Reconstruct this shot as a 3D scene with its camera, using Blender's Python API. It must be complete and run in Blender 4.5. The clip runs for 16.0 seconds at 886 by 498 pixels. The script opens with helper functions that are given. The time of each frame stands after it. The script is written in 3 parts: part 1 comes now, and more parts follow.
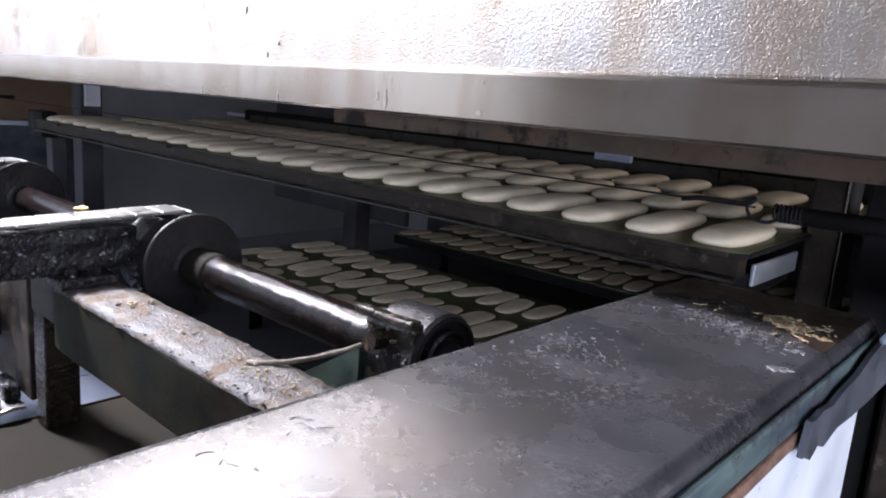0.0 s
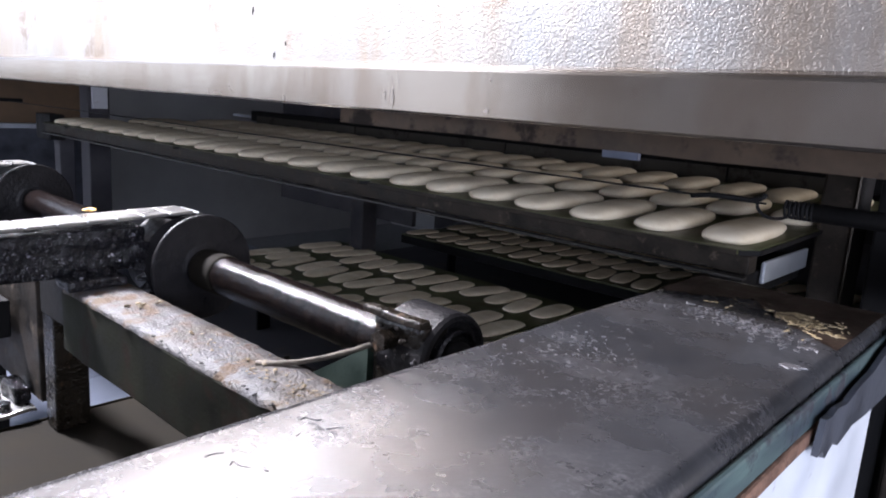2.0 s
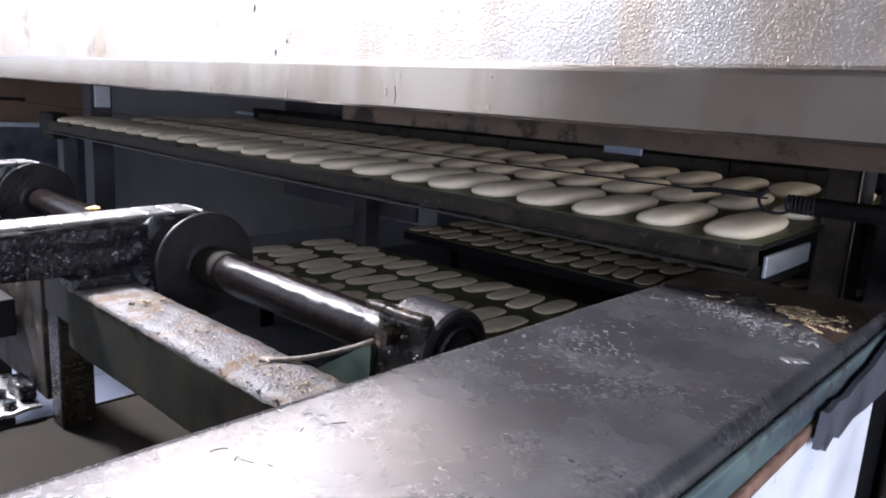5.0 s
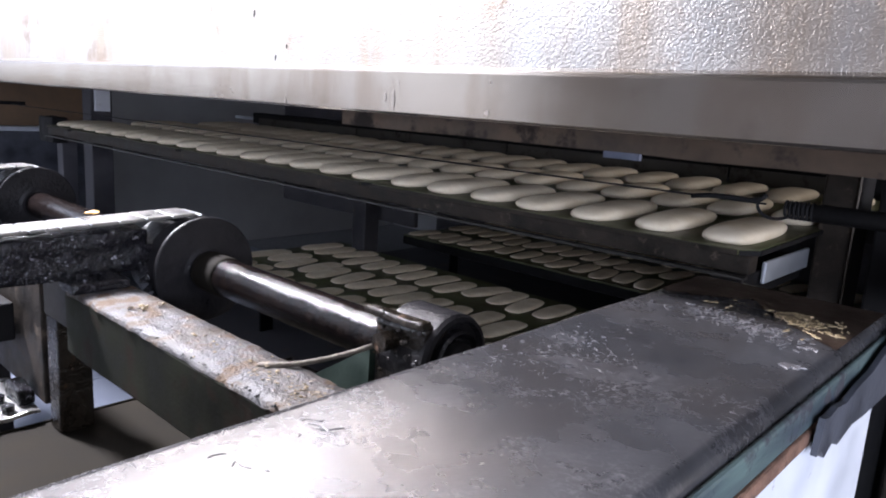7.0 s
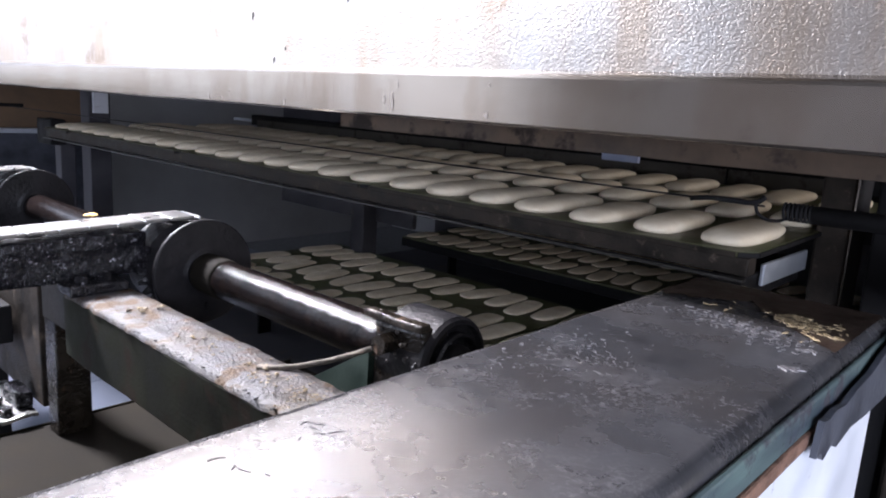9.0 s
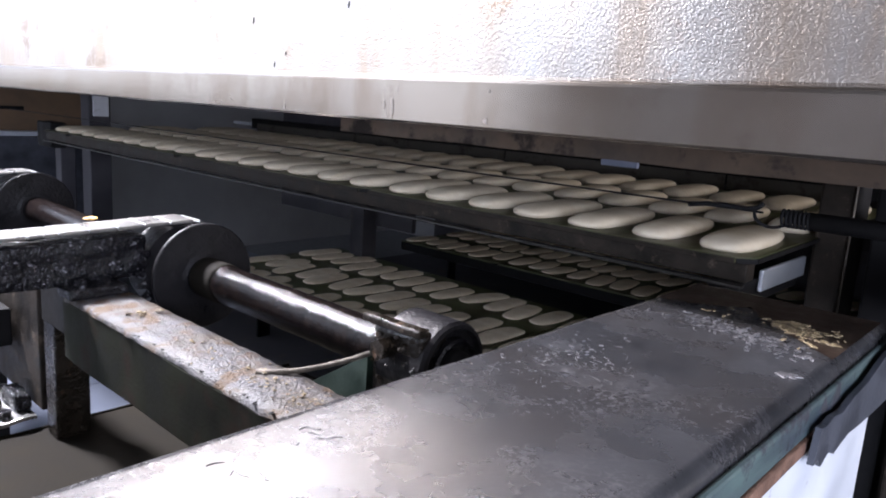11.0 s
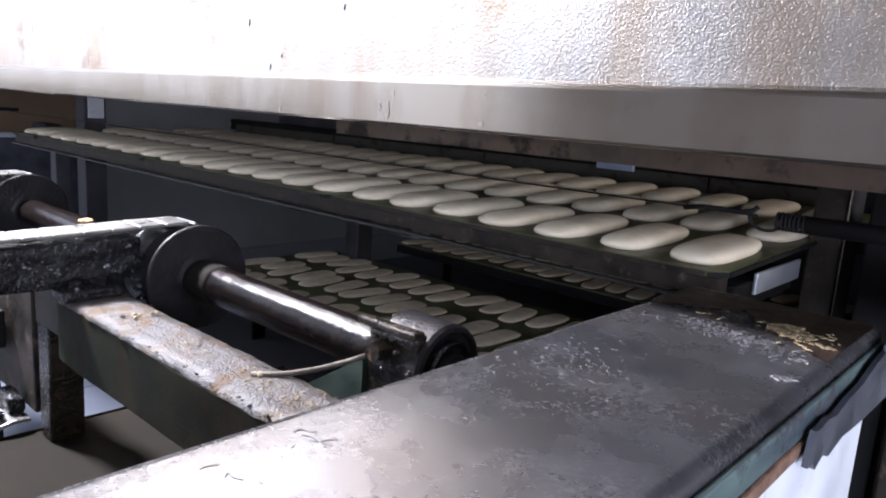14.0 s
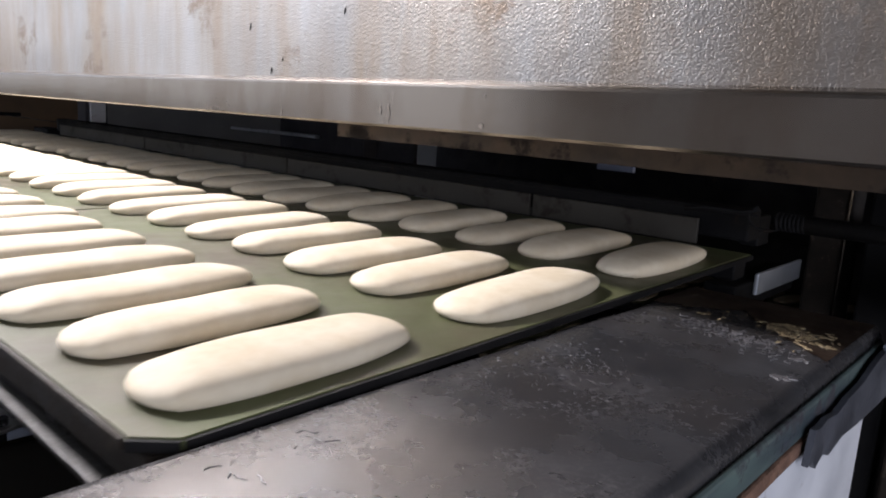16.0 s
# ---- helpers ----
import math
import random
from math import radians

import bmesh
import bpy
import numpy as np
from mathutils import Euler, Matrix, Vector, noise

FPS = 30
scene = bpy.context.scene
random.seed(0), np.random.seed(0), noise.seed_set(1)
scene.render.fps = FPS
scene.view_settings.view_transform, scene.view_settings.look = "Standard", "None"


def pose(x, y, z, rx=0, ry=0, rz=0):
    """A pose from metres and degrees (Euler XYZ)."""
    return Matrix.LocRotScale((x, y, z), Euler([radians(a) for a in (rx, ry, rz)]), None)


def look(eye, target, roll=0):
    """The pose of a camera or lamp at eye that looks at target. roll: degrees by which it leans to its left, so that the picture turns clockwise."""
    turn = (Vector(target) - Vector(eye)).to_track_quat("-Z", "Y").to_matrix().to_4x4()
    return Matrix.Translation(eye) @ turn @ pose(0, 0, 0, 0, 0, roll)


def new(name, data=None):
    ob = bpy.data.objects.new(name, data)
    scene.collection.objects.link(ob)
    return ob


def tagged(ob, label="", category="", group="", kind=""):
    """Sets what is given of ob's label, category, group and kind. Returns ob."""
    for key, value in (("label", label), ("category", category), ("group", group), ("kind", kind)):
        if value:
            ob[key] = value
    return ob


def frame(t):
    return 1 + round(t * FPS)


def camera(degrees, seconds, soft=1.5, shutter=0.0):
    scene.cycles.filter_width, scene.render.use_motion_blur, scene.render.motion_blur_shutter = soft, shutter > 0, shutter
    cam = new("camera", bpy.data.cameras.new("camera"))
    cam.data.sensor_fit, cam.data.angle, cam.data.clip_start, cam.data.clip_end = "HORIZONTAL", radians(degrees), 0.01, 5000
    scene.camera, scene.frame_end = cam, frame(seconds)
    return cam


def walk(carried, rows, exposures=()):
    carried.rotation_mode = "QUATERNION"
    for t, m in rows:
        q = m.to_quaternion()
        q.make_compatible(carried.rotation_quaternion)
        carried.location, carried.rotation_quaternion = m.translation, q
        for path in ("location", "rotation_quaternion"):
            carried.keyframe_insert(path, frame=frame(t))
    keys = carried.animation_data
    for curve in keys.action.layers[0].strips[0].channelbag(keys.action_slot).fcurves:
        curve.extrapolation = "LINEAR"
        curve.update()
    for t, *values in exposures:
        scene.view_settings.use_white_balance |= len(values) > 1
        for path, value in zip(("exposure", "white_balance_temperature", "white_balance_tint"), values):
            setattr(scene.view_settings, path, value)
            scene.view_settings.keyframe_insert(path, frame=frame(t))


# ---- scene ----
cam = camera(63.5, 16.0, soft=1.9, shutter=0.3)
PATH = [
    (0.0, pose(-0.0000, 0.0002, 1.0000, 78.454, -4.242, 42.370)),
    (0.5, pose(0.0014, -0.0001, 1.0009, 78.485, -4.088, 42.324)),
    (1.0, pose(-0.0011, 0.0003, 0.9997, 78.564, -4.054, 42.370)),
    (1.5, pose(-0.0017, 0.0008, 0.9986, 78.533, -3.942, 42.572)),
    (2.0, pose(-0.0028, 0.0013, 0.9987, 78.395, -3.743, 42.823)),
    (2.5, pose(-0.0033, 0.0021, 0.9975, 78.252, -3.584, 42.974)),
    (3.0, pose(-0.0019, 0.0018, 0.9966, 78.104, -3.407, 43.106)),
    (3.5, pose(-0.0021, 0.0020, 0.9968, 78.009, -3.329, 43.091)),
    (4.0, pose(-0.0013, 0.0005, 0.9977, 77.984, -3.328, 42.994)),
    (6.5, pose(-0.0002, -0.0001, 0.9998, 78.388, -3.516, 42.997)),
    (7.0, pose(0.0001, 0.0001, 1.0000, 78.446, -3.489, 42.972)),
    (7.5, pose(0.0004, 0.0002, 1.0007, 78.410, -3.532, 42.979)),
    (8.0, pose(-0.0002, -0.0005, 1.0011, 78.486, -3.681, 42.915)),
    (8.5, pose(-0.0006, 0.0003, 0.9998, 78.544, -3.668, 42.894)),
    (9.0, pose(-0.0005, -0.0003, 1.0006, 78.594, -3.484, 42.832)),
    (11.5, pose(0.0007, -0.0012, 1.0021, 78.939, -3.742, 42.818)),
    (12.0, pose(-0.0009, -0.0004, 1.0021, 78.923, -3.717, 42.763)),
    (12.5, pose(-0.0012, -0.0004, 1.0023, 78.927, -3.771, 42.807)),
    (13.0, pose(0.0000, -0.0008, 1.0031, 78.972, -3.761, 42.814)),
    (13.5, pose(0.0005, -0.0013, 1.0031, 79.025, -3.866, 42.702)),
    (14.0, pose(0.0007, -0.0010, 1.0020, 79.141, -3.865, 42.517)),
    (14.5, pose(0.0004, -0.0008, 1.0014, 79.245, -3.941, 42.531)),
    (15.0, pose(0.0012, -0.0014, 1.0019, 79.228, -3.758, 42.544)),
    (15.5, pose(0.0007, -0.0005, 1.0002, 79.306, -3.715, 42.552)),
    (16.0, pose(0.0032, -0.0028, 1.0023, 79.314, -3.549, 42.595)),
]
# the clip's camera stops down once the lit trays slide out under the lamp
EXPOSURES = [(0.0, -0.10, 6230, 18), (6.5, -0.02, 6230, 18), (13.0, -0.02, 6230, 18), (14.5, -0.06, 6230, 18), (14.8, -0.18, 6250, 17), (15.0, -0.4, 6350, 17), (15.3, -0.7, 6450, 17), (15.6, -0.95, 6530, 17), (16.0, -1.3, 6640, 17)]
walk(cam, PATH, EXPOSURES)

# ---- world and light ----
world = bpy.data.worlds.new("sky")
scene.world = world
world.use_nodes = True
_sky = world.node_tree.nodes.new("ShaderNodeTexSky")
_sky.sky_type, _sky.sun_disc = "NISHITA", False
_sky.sun_elevation, _sky.sun_rotation = radians(40), radians(230)
world.node_tree.links.new(_sky.outputs[0], world.node_tree.nodes["Background"].inputs[0])
world.node_tree.nodes["Background"].inputs[1].default_value = 0.08


def area(name, eye, target, power, sx, sy, colour):
    d = bpy.data.lights.new(name, "AREA")
    d.shape, d.size, d.size_y, d.energy, d.color = "RECTANGLE", sx, sy, power, colour
    ob = new(name, d)
    ob.matrix_world = look(eye, target)
    return ob


# work lamp high over the infeed, daylight in the tall west and south doorways and in the east window
area("work_lamp", (-2.1, 0.06, 2.25), (-1.1, 0.35, 0.85), 275, 0.22, 0.22, (0.965, 0.98, 1.0))
area("doorway_daylight", (-4.12, -1.15, 2.32), (-1.0, -0.1, 1.6), 78, 2.3, 2.65, (0.78, 0.88, 1.0))
area("south_doorway_daylight", (-3.5, -2.53, 2.0), (-1.6, 0.5, 1.3), 38, 1.25, 3.0, (0.80, 0.89, 1.0))
area("window_daylight", (1.52, -1.0, 1.15), (-0.4, 0.8, 0.85), 104, 1.5, 1.1, (0.78, 0.87, 1.0))
# added fill from an unseen rear opening, to brighten the rear dough rows
area("rear_fill_light", (1.56, 1.75, 1.3), (-0.8, 1.6, 0.9), 19, 1.1, 1.0, (1.0, 0.93, 0.82))


# ---- materials ----
def material(name, dark, light, rough=0.6, metal=0.0, scale=30.0, fine=300.0, bump=0.3, depth=0.0006,
             spot=None, spot_scale=60.0, spot_at=0.62, spot_rough=0.8, island=0.0, rough_var=0.2, stretch=(1, 1, 1), coat=0.0, spec=0.5, masked=0.0, curl=0.0, tint=None, tint_scale=5.0, tint_stretch=(1, 1, 1), cells=0.0, spot_soft=0.09):
    """Two-scale surface: broad tone from dark to light, fine grain in the relief, and optional flecks of a third colour."""
    m = bpy.data.materials.new(name)
    m.use_nodes = True
    nt = m.node_tree
    nd, ln = nt.nodes, nt.links
    b = nd["Principled BSDF"]
    tc = nd.new("ShaderNodeTexCoord")
    mp = nd.new("ShaderNodeMapping")
    mp.inputs["Scale"].default_value = stretch
    ln.new(tc.outputs["Object"], mp.inputs["Vector"])
    info = nd.new("ShaderNodeObjectInfo")
    n1 = nd.new("ShaderNodeTexNoise")
    n1.noise_dimensions = "4D"
    n1.inputs["Scale"].default_value, n1.inputs["Detail"].default_value, n1.inputs["Roughness"].default_value = scale, 6, 0.62
    ln.new(mp.outputs[0], n1.inputs["Vector"])
    wmul = nd.new("ShaderNodeMath")
    wmul.operation = "MULTIPLY"
    wmul.inputs[1].default_value = 7.0
    ln.new(info.outputs["Random"], wmul.inputs[0])
    ln.new(wmul.outputs[0], n1.inputs["W"])
    ramp = nd.new("ShaderNodeValToRGB")
    ramp.color_ramp.elements[0].position, ramp.color_ramp.elements[1].position = 0.32, 0.7
    ramp.color_ramp.elements[0].color, ramp.color_ramp.elements[1].color = (*dark, 1), (*light, 1)
    ln.new(n1.outputs["Fac"], ramp.inputs["Fac"])
    col = ramp.outputs["Color"]
    if tint:
        mp2 = nd.new("ShaderNodeMapping")
        mp2.inputs["Scale"].default_value = tint_stretch
        ln.new(tc.outputs["Object"], mp2.inputs["Vector"])
        n5 = nd.new("ShaderNodeTexNoise")
        n5.inputs["Scale"].default_value, n5.inputs["Detail"].default_value, n5.inputs["Roughness"].default_value = tint_scale, 7, 0.6
        ln.new(mp2.outputs[0], n5.inputs["Vector"])
        r5 = nd.new("ShaderNodeMapRange")
        r5.inputs["From Min"].default_value, r5.inputs["From Max"].default_value = 0.42, 0.66
        ln.new(n5.outputs["Fac"], r5.inputs["Value"])
        mx5 = nd.new("ShaderNodeMix")
        mx5.data_type = "RGBA"
        mx5.inputs["B"].default_value = (*tint, 1)
        ln.new(r5.outputs[0], mx5.inputs["Factor"])
        ln.new(col, mx5.inputs["A"])
        col = mx5.outputs["Result"]
    n2 = nd.new("ShaderNodeTexNoise")
    n2.inputs["Scale"].default_value, n2.inputs["Detail"].default_value = fine, 4
    ln.new(mp.outputs[0], n2.inputs["Vector"])
    rmap = nd.new("ShaderNodeMapRange")
    rmap.inputs["From Min"].default_value, rmap.inputs["From Max"].default_value = 0.3, 0.7
    rmap.inputs["To Min"].default_value, rmap.inputs["To Max"].default_value = max(0.03, rough - rough_var), min(1.0, rough + rough_var)
    ln.new(n1.outputs["Fac"], rmap.inputs["Value"])
    ro = rmap.outputs[0]
    if spot:
        n3 = nd.new("ShaderNodeTexNoise")
        n3.inputs["Scale"].default_value, n3.inputs["Detail"].default_value, n3.inputs["Roughness"].default_value = spot_scale, 8, 0.7
        n3.inputs["Distortion"].default_value = curl
        ln.new(tc.outputs["Object"], n3.inputs["Vector"])
        r3 = nd.new("ShaderNodeValToRGB")
        r3.color_ramp.elements[0].position, r3.color_ramp.elements[1].position = spot_at, spot_at + spot_soft
        ln.new(n3.outputs["Fac"], r3.inputs["Fac"])
        fac = r3.outputs["Color"]
        if masked:
            n4 = nd.new("ShaderNodeTexNoise")
            n4.inputs["Scale"].default_value, n4.inputs["Detail"].default_value = masked, 2
            ln.new(tc.outputs["Object"], n4.inputs["Vector"])
            r4 = nd.new("ShaderNodeMapRange")
            r4.inputs["From Min"].default_value, r4.inputs["From Max"].default_value = 0.47, 0.62
            ln.new(n4.outputs["Fac"], r4.inputs["Value"])
            mm = nd.new("ShaderNodeMath")
            mm.operation = "MULTIPLY"
            ln.new(fac, mm.inputs[0])
            ln.new(r4.outputs[0], mm.inputs[1])
            fac = mm.outputs[0]
        mx = nd.new("ShaderNodeMix")
        mx.data_type = "RGBA"
        mx.inputs["B"].default_value = (*spot, 1)
        ln.new(fac, mx.inputs["Factor"])
        ln.new(col, mx.inputs["A"])
        col = mx.outputs["Result"]
        mr = nd.new("ShaderNodeMix")
        mr.inputs["B"].default_value = spot_rough
        ln.new(fac, mr.inputs["Factor"])
        ln.new(ro, mr.inputs["A"])
        ro = mr.outputs["Result"]
    if island:
        hs = nd.new("ShaderNodeHueSaturation")
        mr2 = nd.new("ShaderNodeMapRange")
        mr2.inputs["To Min"].default_value, mr2.inputs["To Max"].default_value = 1 - island, 1 + island
        ln.new(info.outputs["Random"], mr2.inputs["Value"])
        ln.new(mr2.outputs[0], hs.inputs["Value"])
        ln.new(col, hs.inputs["Color"])
        col = hs.outputs["Color"]
    ln.new(col, b.inputs["Base Color"])
    ln.new(ro, b.inputs["Roughness"])
    b.inputs["Metallic"].default_value = metal
    b.inputs["Coat Weight"].default_value = coat
    b.inputs["Specular IOR Level"].default_value = spec
    if depth:
        add = nd.new("ShaderNodeMath")
        add.operation = "ADD"
        ln.new(n1.outputs["Fac"], add.inputs[0])
        ln.new(n2.outputs["Fac"], add.inputs[1])
        relief = add.outputs[0]
        if cells:
            vo = nd.new("ShaderNodeTexVoronoi")
            vo.feature = "SMOOTH_F1"
            vo.inputs["Scale"].default_value = cells
            wob = nd.new("ShaderNodeMix")
            wob.data_type = "RGBA"
            wob.blend_type = "ADD"
            wob.inputs["Factor"].default_value = 0.006
            ln.new(tc.outputs["Object"], wob.inputs["A"])
            ln.new(n2.outputs["Color"], wob.inputs["B"])
            ln.new(wob.outputs["Result"], vo.inputs["Vector"])
            add2 = nd.new("ShaderNodeMath")
            add2.operation = "MULTIPLY_ADD"
            add2.inputs[1].default_value = 1.6
            ln.new(vo.outputs["Distance"], add2.inputs[0])
            ln.new(n1.outputs["Fac"], add2.inputs[2])
            relief = add2.outputs[0]
        bp = nd.new("ShaderNodeBump")
        bp.inputs["Strength"].default_value, bp.inputs["Distance"].default_value = bump, depth
        ln.new(relief, bp.inputs["Height"])
        ln.new(bp.outputs[0], b.inputs["Normal"])
    return m


M_DOUGH = material("raw_dough", (0.615, 0.53, 0.405), (0.69, 0.61, 0.48), 0.72, scale=18, fine=320, bump=0.35, depth=0.0006, island=0.05, rough_var=0.08, spec=0.3, tint=(0.58, 0.485, 0.35), tint_scale=30)
M_TRAY = material("green_tray_coating", (0.054, 0.058, 0.025), (0.088, 0.102, 0.040), 0.50, scale=9, fine=400, bump=0.2, depth=0.0004, spot=(0.14, 0.13, 0.09), spot_scale=90, spot_at=0.66, island=0.08, tint=(0.066, 0.055, 0.031), tint_scale=7, spec=0.35)
M_HOOD = material("embossed_steel_sheet", (0.39, 0.378, 0.37), (0.51, 0.497, 0.485), 0.36, 1.0, scale=6, fine=260, bump=0.32, depth=0.00095, spot=(0.28, 0.225, 0.18), spot_scale=8.0, spot_at=0.55, spot_rough=0.44, rough_var=0.06, tint=(0.37, 0.295, 0.225), tint_scale=9, tint_stretch=(1, 1, 0.16), cells=470)
M_LIP = material("brushed_steel", (0.178, 0.158, 0.138), (0.252, 0.228, 0.204), 0.24, 1.0, scale=7, fine=220, bump=0.10, depth=0.0003, spot=(0.16, 0.135, 0.115), spot_scale=14, spot_at=0.62, spot_rough=0.27, stretch=(0.25, 1, 1), rough_var=0.04, tint=(0.17, 0.138, 0.112), tint_scale=9, tint_stretch=(1, 1, 0.3))
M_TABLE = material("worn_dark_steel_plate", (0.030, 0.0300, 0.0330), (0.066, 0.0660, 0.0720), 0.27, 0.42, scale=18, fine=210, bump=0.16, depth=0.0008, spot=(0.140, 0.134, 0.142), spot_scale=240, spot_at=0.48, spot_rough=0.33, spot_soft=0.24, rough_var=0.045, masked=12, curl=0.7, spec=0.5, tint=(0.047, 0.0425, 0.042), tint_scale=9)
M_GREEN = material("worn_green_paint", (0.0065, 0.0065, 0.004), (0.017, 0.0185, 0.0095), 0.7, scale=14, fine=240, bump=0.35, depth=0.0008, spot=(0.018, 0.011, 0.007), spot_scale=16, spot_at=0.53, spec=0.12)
M_MINT = material("faded_mint_paint", (0.028, 0.034, 0.05), (0.10, 0.155, 0.138), 0.5, scale=26, fine=200, bump=0.4, depth=0.001, spot=(0.03, 0.03, 0.038), spot_scale=40, spot_at=0.53, stretch=(1, 0.25, 1))
M_RUST = material("rusty_crumb_covered_steel", (0.024, 0.020, 0.019), (0.098, 0.097, 0.107), 0.46, 0.0, scale=40, fine=330, bump=0.8, depth=0.0028, spot=(0.075, 0.047, 0.027), spot_scale=26, spot_at=0.52, rough_var=0.22, tint=(0.062, 0.050, 0.040), tint_scale=16, spec=0.32)
M_SEAM = material("red_brown_rust", (0.075, 0.036, 0.024), (0.22, 0.12, 0.08), 0.8, scale=60, fine=300, bump=0.9, depth=0.002, spot=(0.035, 0.022, 0.02), spot_scale=50, spot_at=0.55)
M_BRACKET = material("dark_green_enamel", (0.006, 0.014, 0.010), (0.015, 0.032, 0.022), 0.6, scale=18, fine=240, bump=0.4, depth=0.001, spot=(0.03, 0.02, 0.014), spot_scale=20, spot_at=0.6)
# the pale flecks are sparkles of light painted into the black grease
M_GREASE = material("greasy_black_steel_with_glints", (0.003, 0.003, 0.004), (0.014, 0.013, 0.016), 0.12, 0.0, scale=60, fine=150, bump=0.9, depth=0.004, spot=(0.30, 0.29, 0.32), spot_scale=120, spot_at=0.60, spot_rough=0.25, rough_var=0.07, spec=0.35, curl=0.6)
M_SHAFT = material("greasy_rusty_shaft", (0.003, 0.0025, 0.003), (0.010, 0.007, 0.006), 0.085, 0.0, scale=70, fine=380, bump=0.6, depth=0.0010, rough_var=0.03, spec=0.10)
M_CHAIN = material("worn_chain_link", (0.34, 0.335, 0.33), (0.5, 0.49, 0.48), 0.30, 0.9, scale=25, fine=300, bump=0.12, depth=0.0003, island=0.12, rough_var=0.06)
M_BLACK = material("black_iron", (0.004, 0.004, 0.005), (0.012, 0.011, 0.011), 0.7, 0.0, scale=20, fine=200, bump=0.4, depth=0.001, spot=(0.03, 0.019, 0.013), spot_scale=24, spot_at=0.62, spec=0.13)
M_SOOT = material("sooty_panel", (0.021, 0.021, 0.026), (0.070, 0.066, 0.072), 0.7, scale=6, fine=120, bump=0.4, depth=0.001, spot=(0.085, 0.068, 0.056), spot_scale=9, spot_at=0.60, spec=0.25)
M_FASCIA = material("stained_brown_sheet", (0.026, 0.017, 0.011), (0.12, 0.08, 0.052), 0.5, 0.2, scale=9, fine=150, bump=0.4, depth=0.001, spot=(0.016, 0.010, 0.007), spot_scale=14, spot_at=0.52)
M_ALU = material("dull_aluminium", (0.42, 0.45, 0.50), (0.60, 0.63, 0.68), 0.4, 0.6, scale=25, fine=300, bump=0.2, depth=0.0004)
M_WHITE = material("chipped_white_paint", (0.50, 0.515, 0.56), (0.62, 0.635, 0.68), 0.5, scale=12, fine=160, bump=0.3, depth=0.0008, spot=(0.18, 0.12, 0.095), spot_scale=30, spot_at=0.61)
M_TUBE = material("grey_blue_painted_tube", (0.10, 0.115, 0.15), (0.24, 0.27, 0.33), 0.45, 0.0, scale=14, fine=200, bump=0.2, depth=0.0005, spot=(0.04, 0.03, 0.03), spot_scale=30, spot_at=0.68)
M_DULL = material("dark_grey_wrap", (0.022, 0.024, 0.031), (0.065, 0.07, 0.088), 0.5, scale=20, fine=200, bump=0.4, depth=0.001)
M_FLOOR = material("grey_blue_floor_tile", (0.09, 0.10, 0.135), (0.15, 0.165, 0.205), 0.5, scale=6, fine=100, bump=0.2, depth=0.001, island=0.06)
M_GROUT = material("grout", (0.12, 0.12, 0.13), (0.2, 0.2, 0.21), 0.9, scale=30, fine=200)
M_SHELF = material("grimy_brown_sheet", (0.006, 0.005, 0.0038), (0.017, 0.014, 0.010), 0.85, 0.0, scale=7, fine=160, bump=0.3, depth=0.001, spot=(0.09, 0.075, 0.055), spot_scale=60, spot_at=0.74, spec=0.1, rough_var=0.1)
M_CARD = material("brown_cardboard", (0.10, 0.062, 0.034), (0.16, 0.10, 0.058), 0.85, scale=14, fine=220)
M_WALL = material("painted_wall", (0.26, 0.26, 0.27), (0.36, 0.36, 0.37), 0.8, scale=2.5, fine=60, bump=0.2, depth=0.001)
M_ROPE = material("dirty_cord", (0.06, 0.048, 0.038), (0.21, 0.18, 0.15), 0.85, scale=90, fine=500, bump=0.9, depth=0.0015)
M_BLADE = material("dull_grey_blade", (0.026, 0.022, 0.018), (0.062, 0.055, 0.046), 0.6, 0.2, scale=9, fine=200, bump=0.3, depth=0.0005, spot=(0.02, 0.014, 0.01), spot_scale=16, spot_at=0.55)
# brown grease, darkened to carry the shade under the hood as well
M_GREASE_FILM = material("baked_brown_grease_and_shade", (0.010, 0.006, 0.0045), (0.034, 0.021, 0.014), 0.5, scale=30, fine=300, bump=0.5, depth=0.001, spot=(0.085, 0.07, 0.058), spot_scale=110, spot_at=0.60, masked=24, spec=0.3)
M_FLAP = material("dim_blue_sheet", (0.14, 0.16, 0.23), (0.24, 0.27, 0.37), 0.5, scale=12, fine=200)
M_FLAKE = material("dried_dough_flakes", (0.055, 0.051, 0.053), (0.145, 0.137, 0.142), 0.42, 0.2, scale=70, fine=400)
M_HOUSING = material("greasy_rusty_casting", (0.004, 0.0035, 0.003), (0.020, 0.014, 0.009), 0.28, 0.0, scale=30, fine=200, bump=0.9, depth=0.002, spot=(0.075, 0.038, 0.018), spot_scale=40, spot_at=0.60, spot_rough=0.6, spec=0.4)
M_WEAR = material("worn_steel_edge", (0.010, 0.009, 0.008), (0.045, 0.040, 0.035), 0.55, 0.4, scale=34, fine=300, bump=0.6, depth=0.001, spot=(0.16, 0.14, 0.12), spot_scale=30, spot_at=0.64)
M_SMUT = material("mottled_brown_black_steel", (0.007, 0.006, 0.005), (0.036, 0.028, 0.022), 0.6, 0.1, scale=22, fine=220, bump=0.6, depth=0.0015, spot=(0.085, 0.066, 0.05), spot_scale=34, spot_at=0.58, spec=0.15)
M_SMUDGE = material("brown_smudge", (0.14, 0.118, 0.10), (0.22, 0.19, 0.165), 0.4, 0.0, scale=60, fine=300)
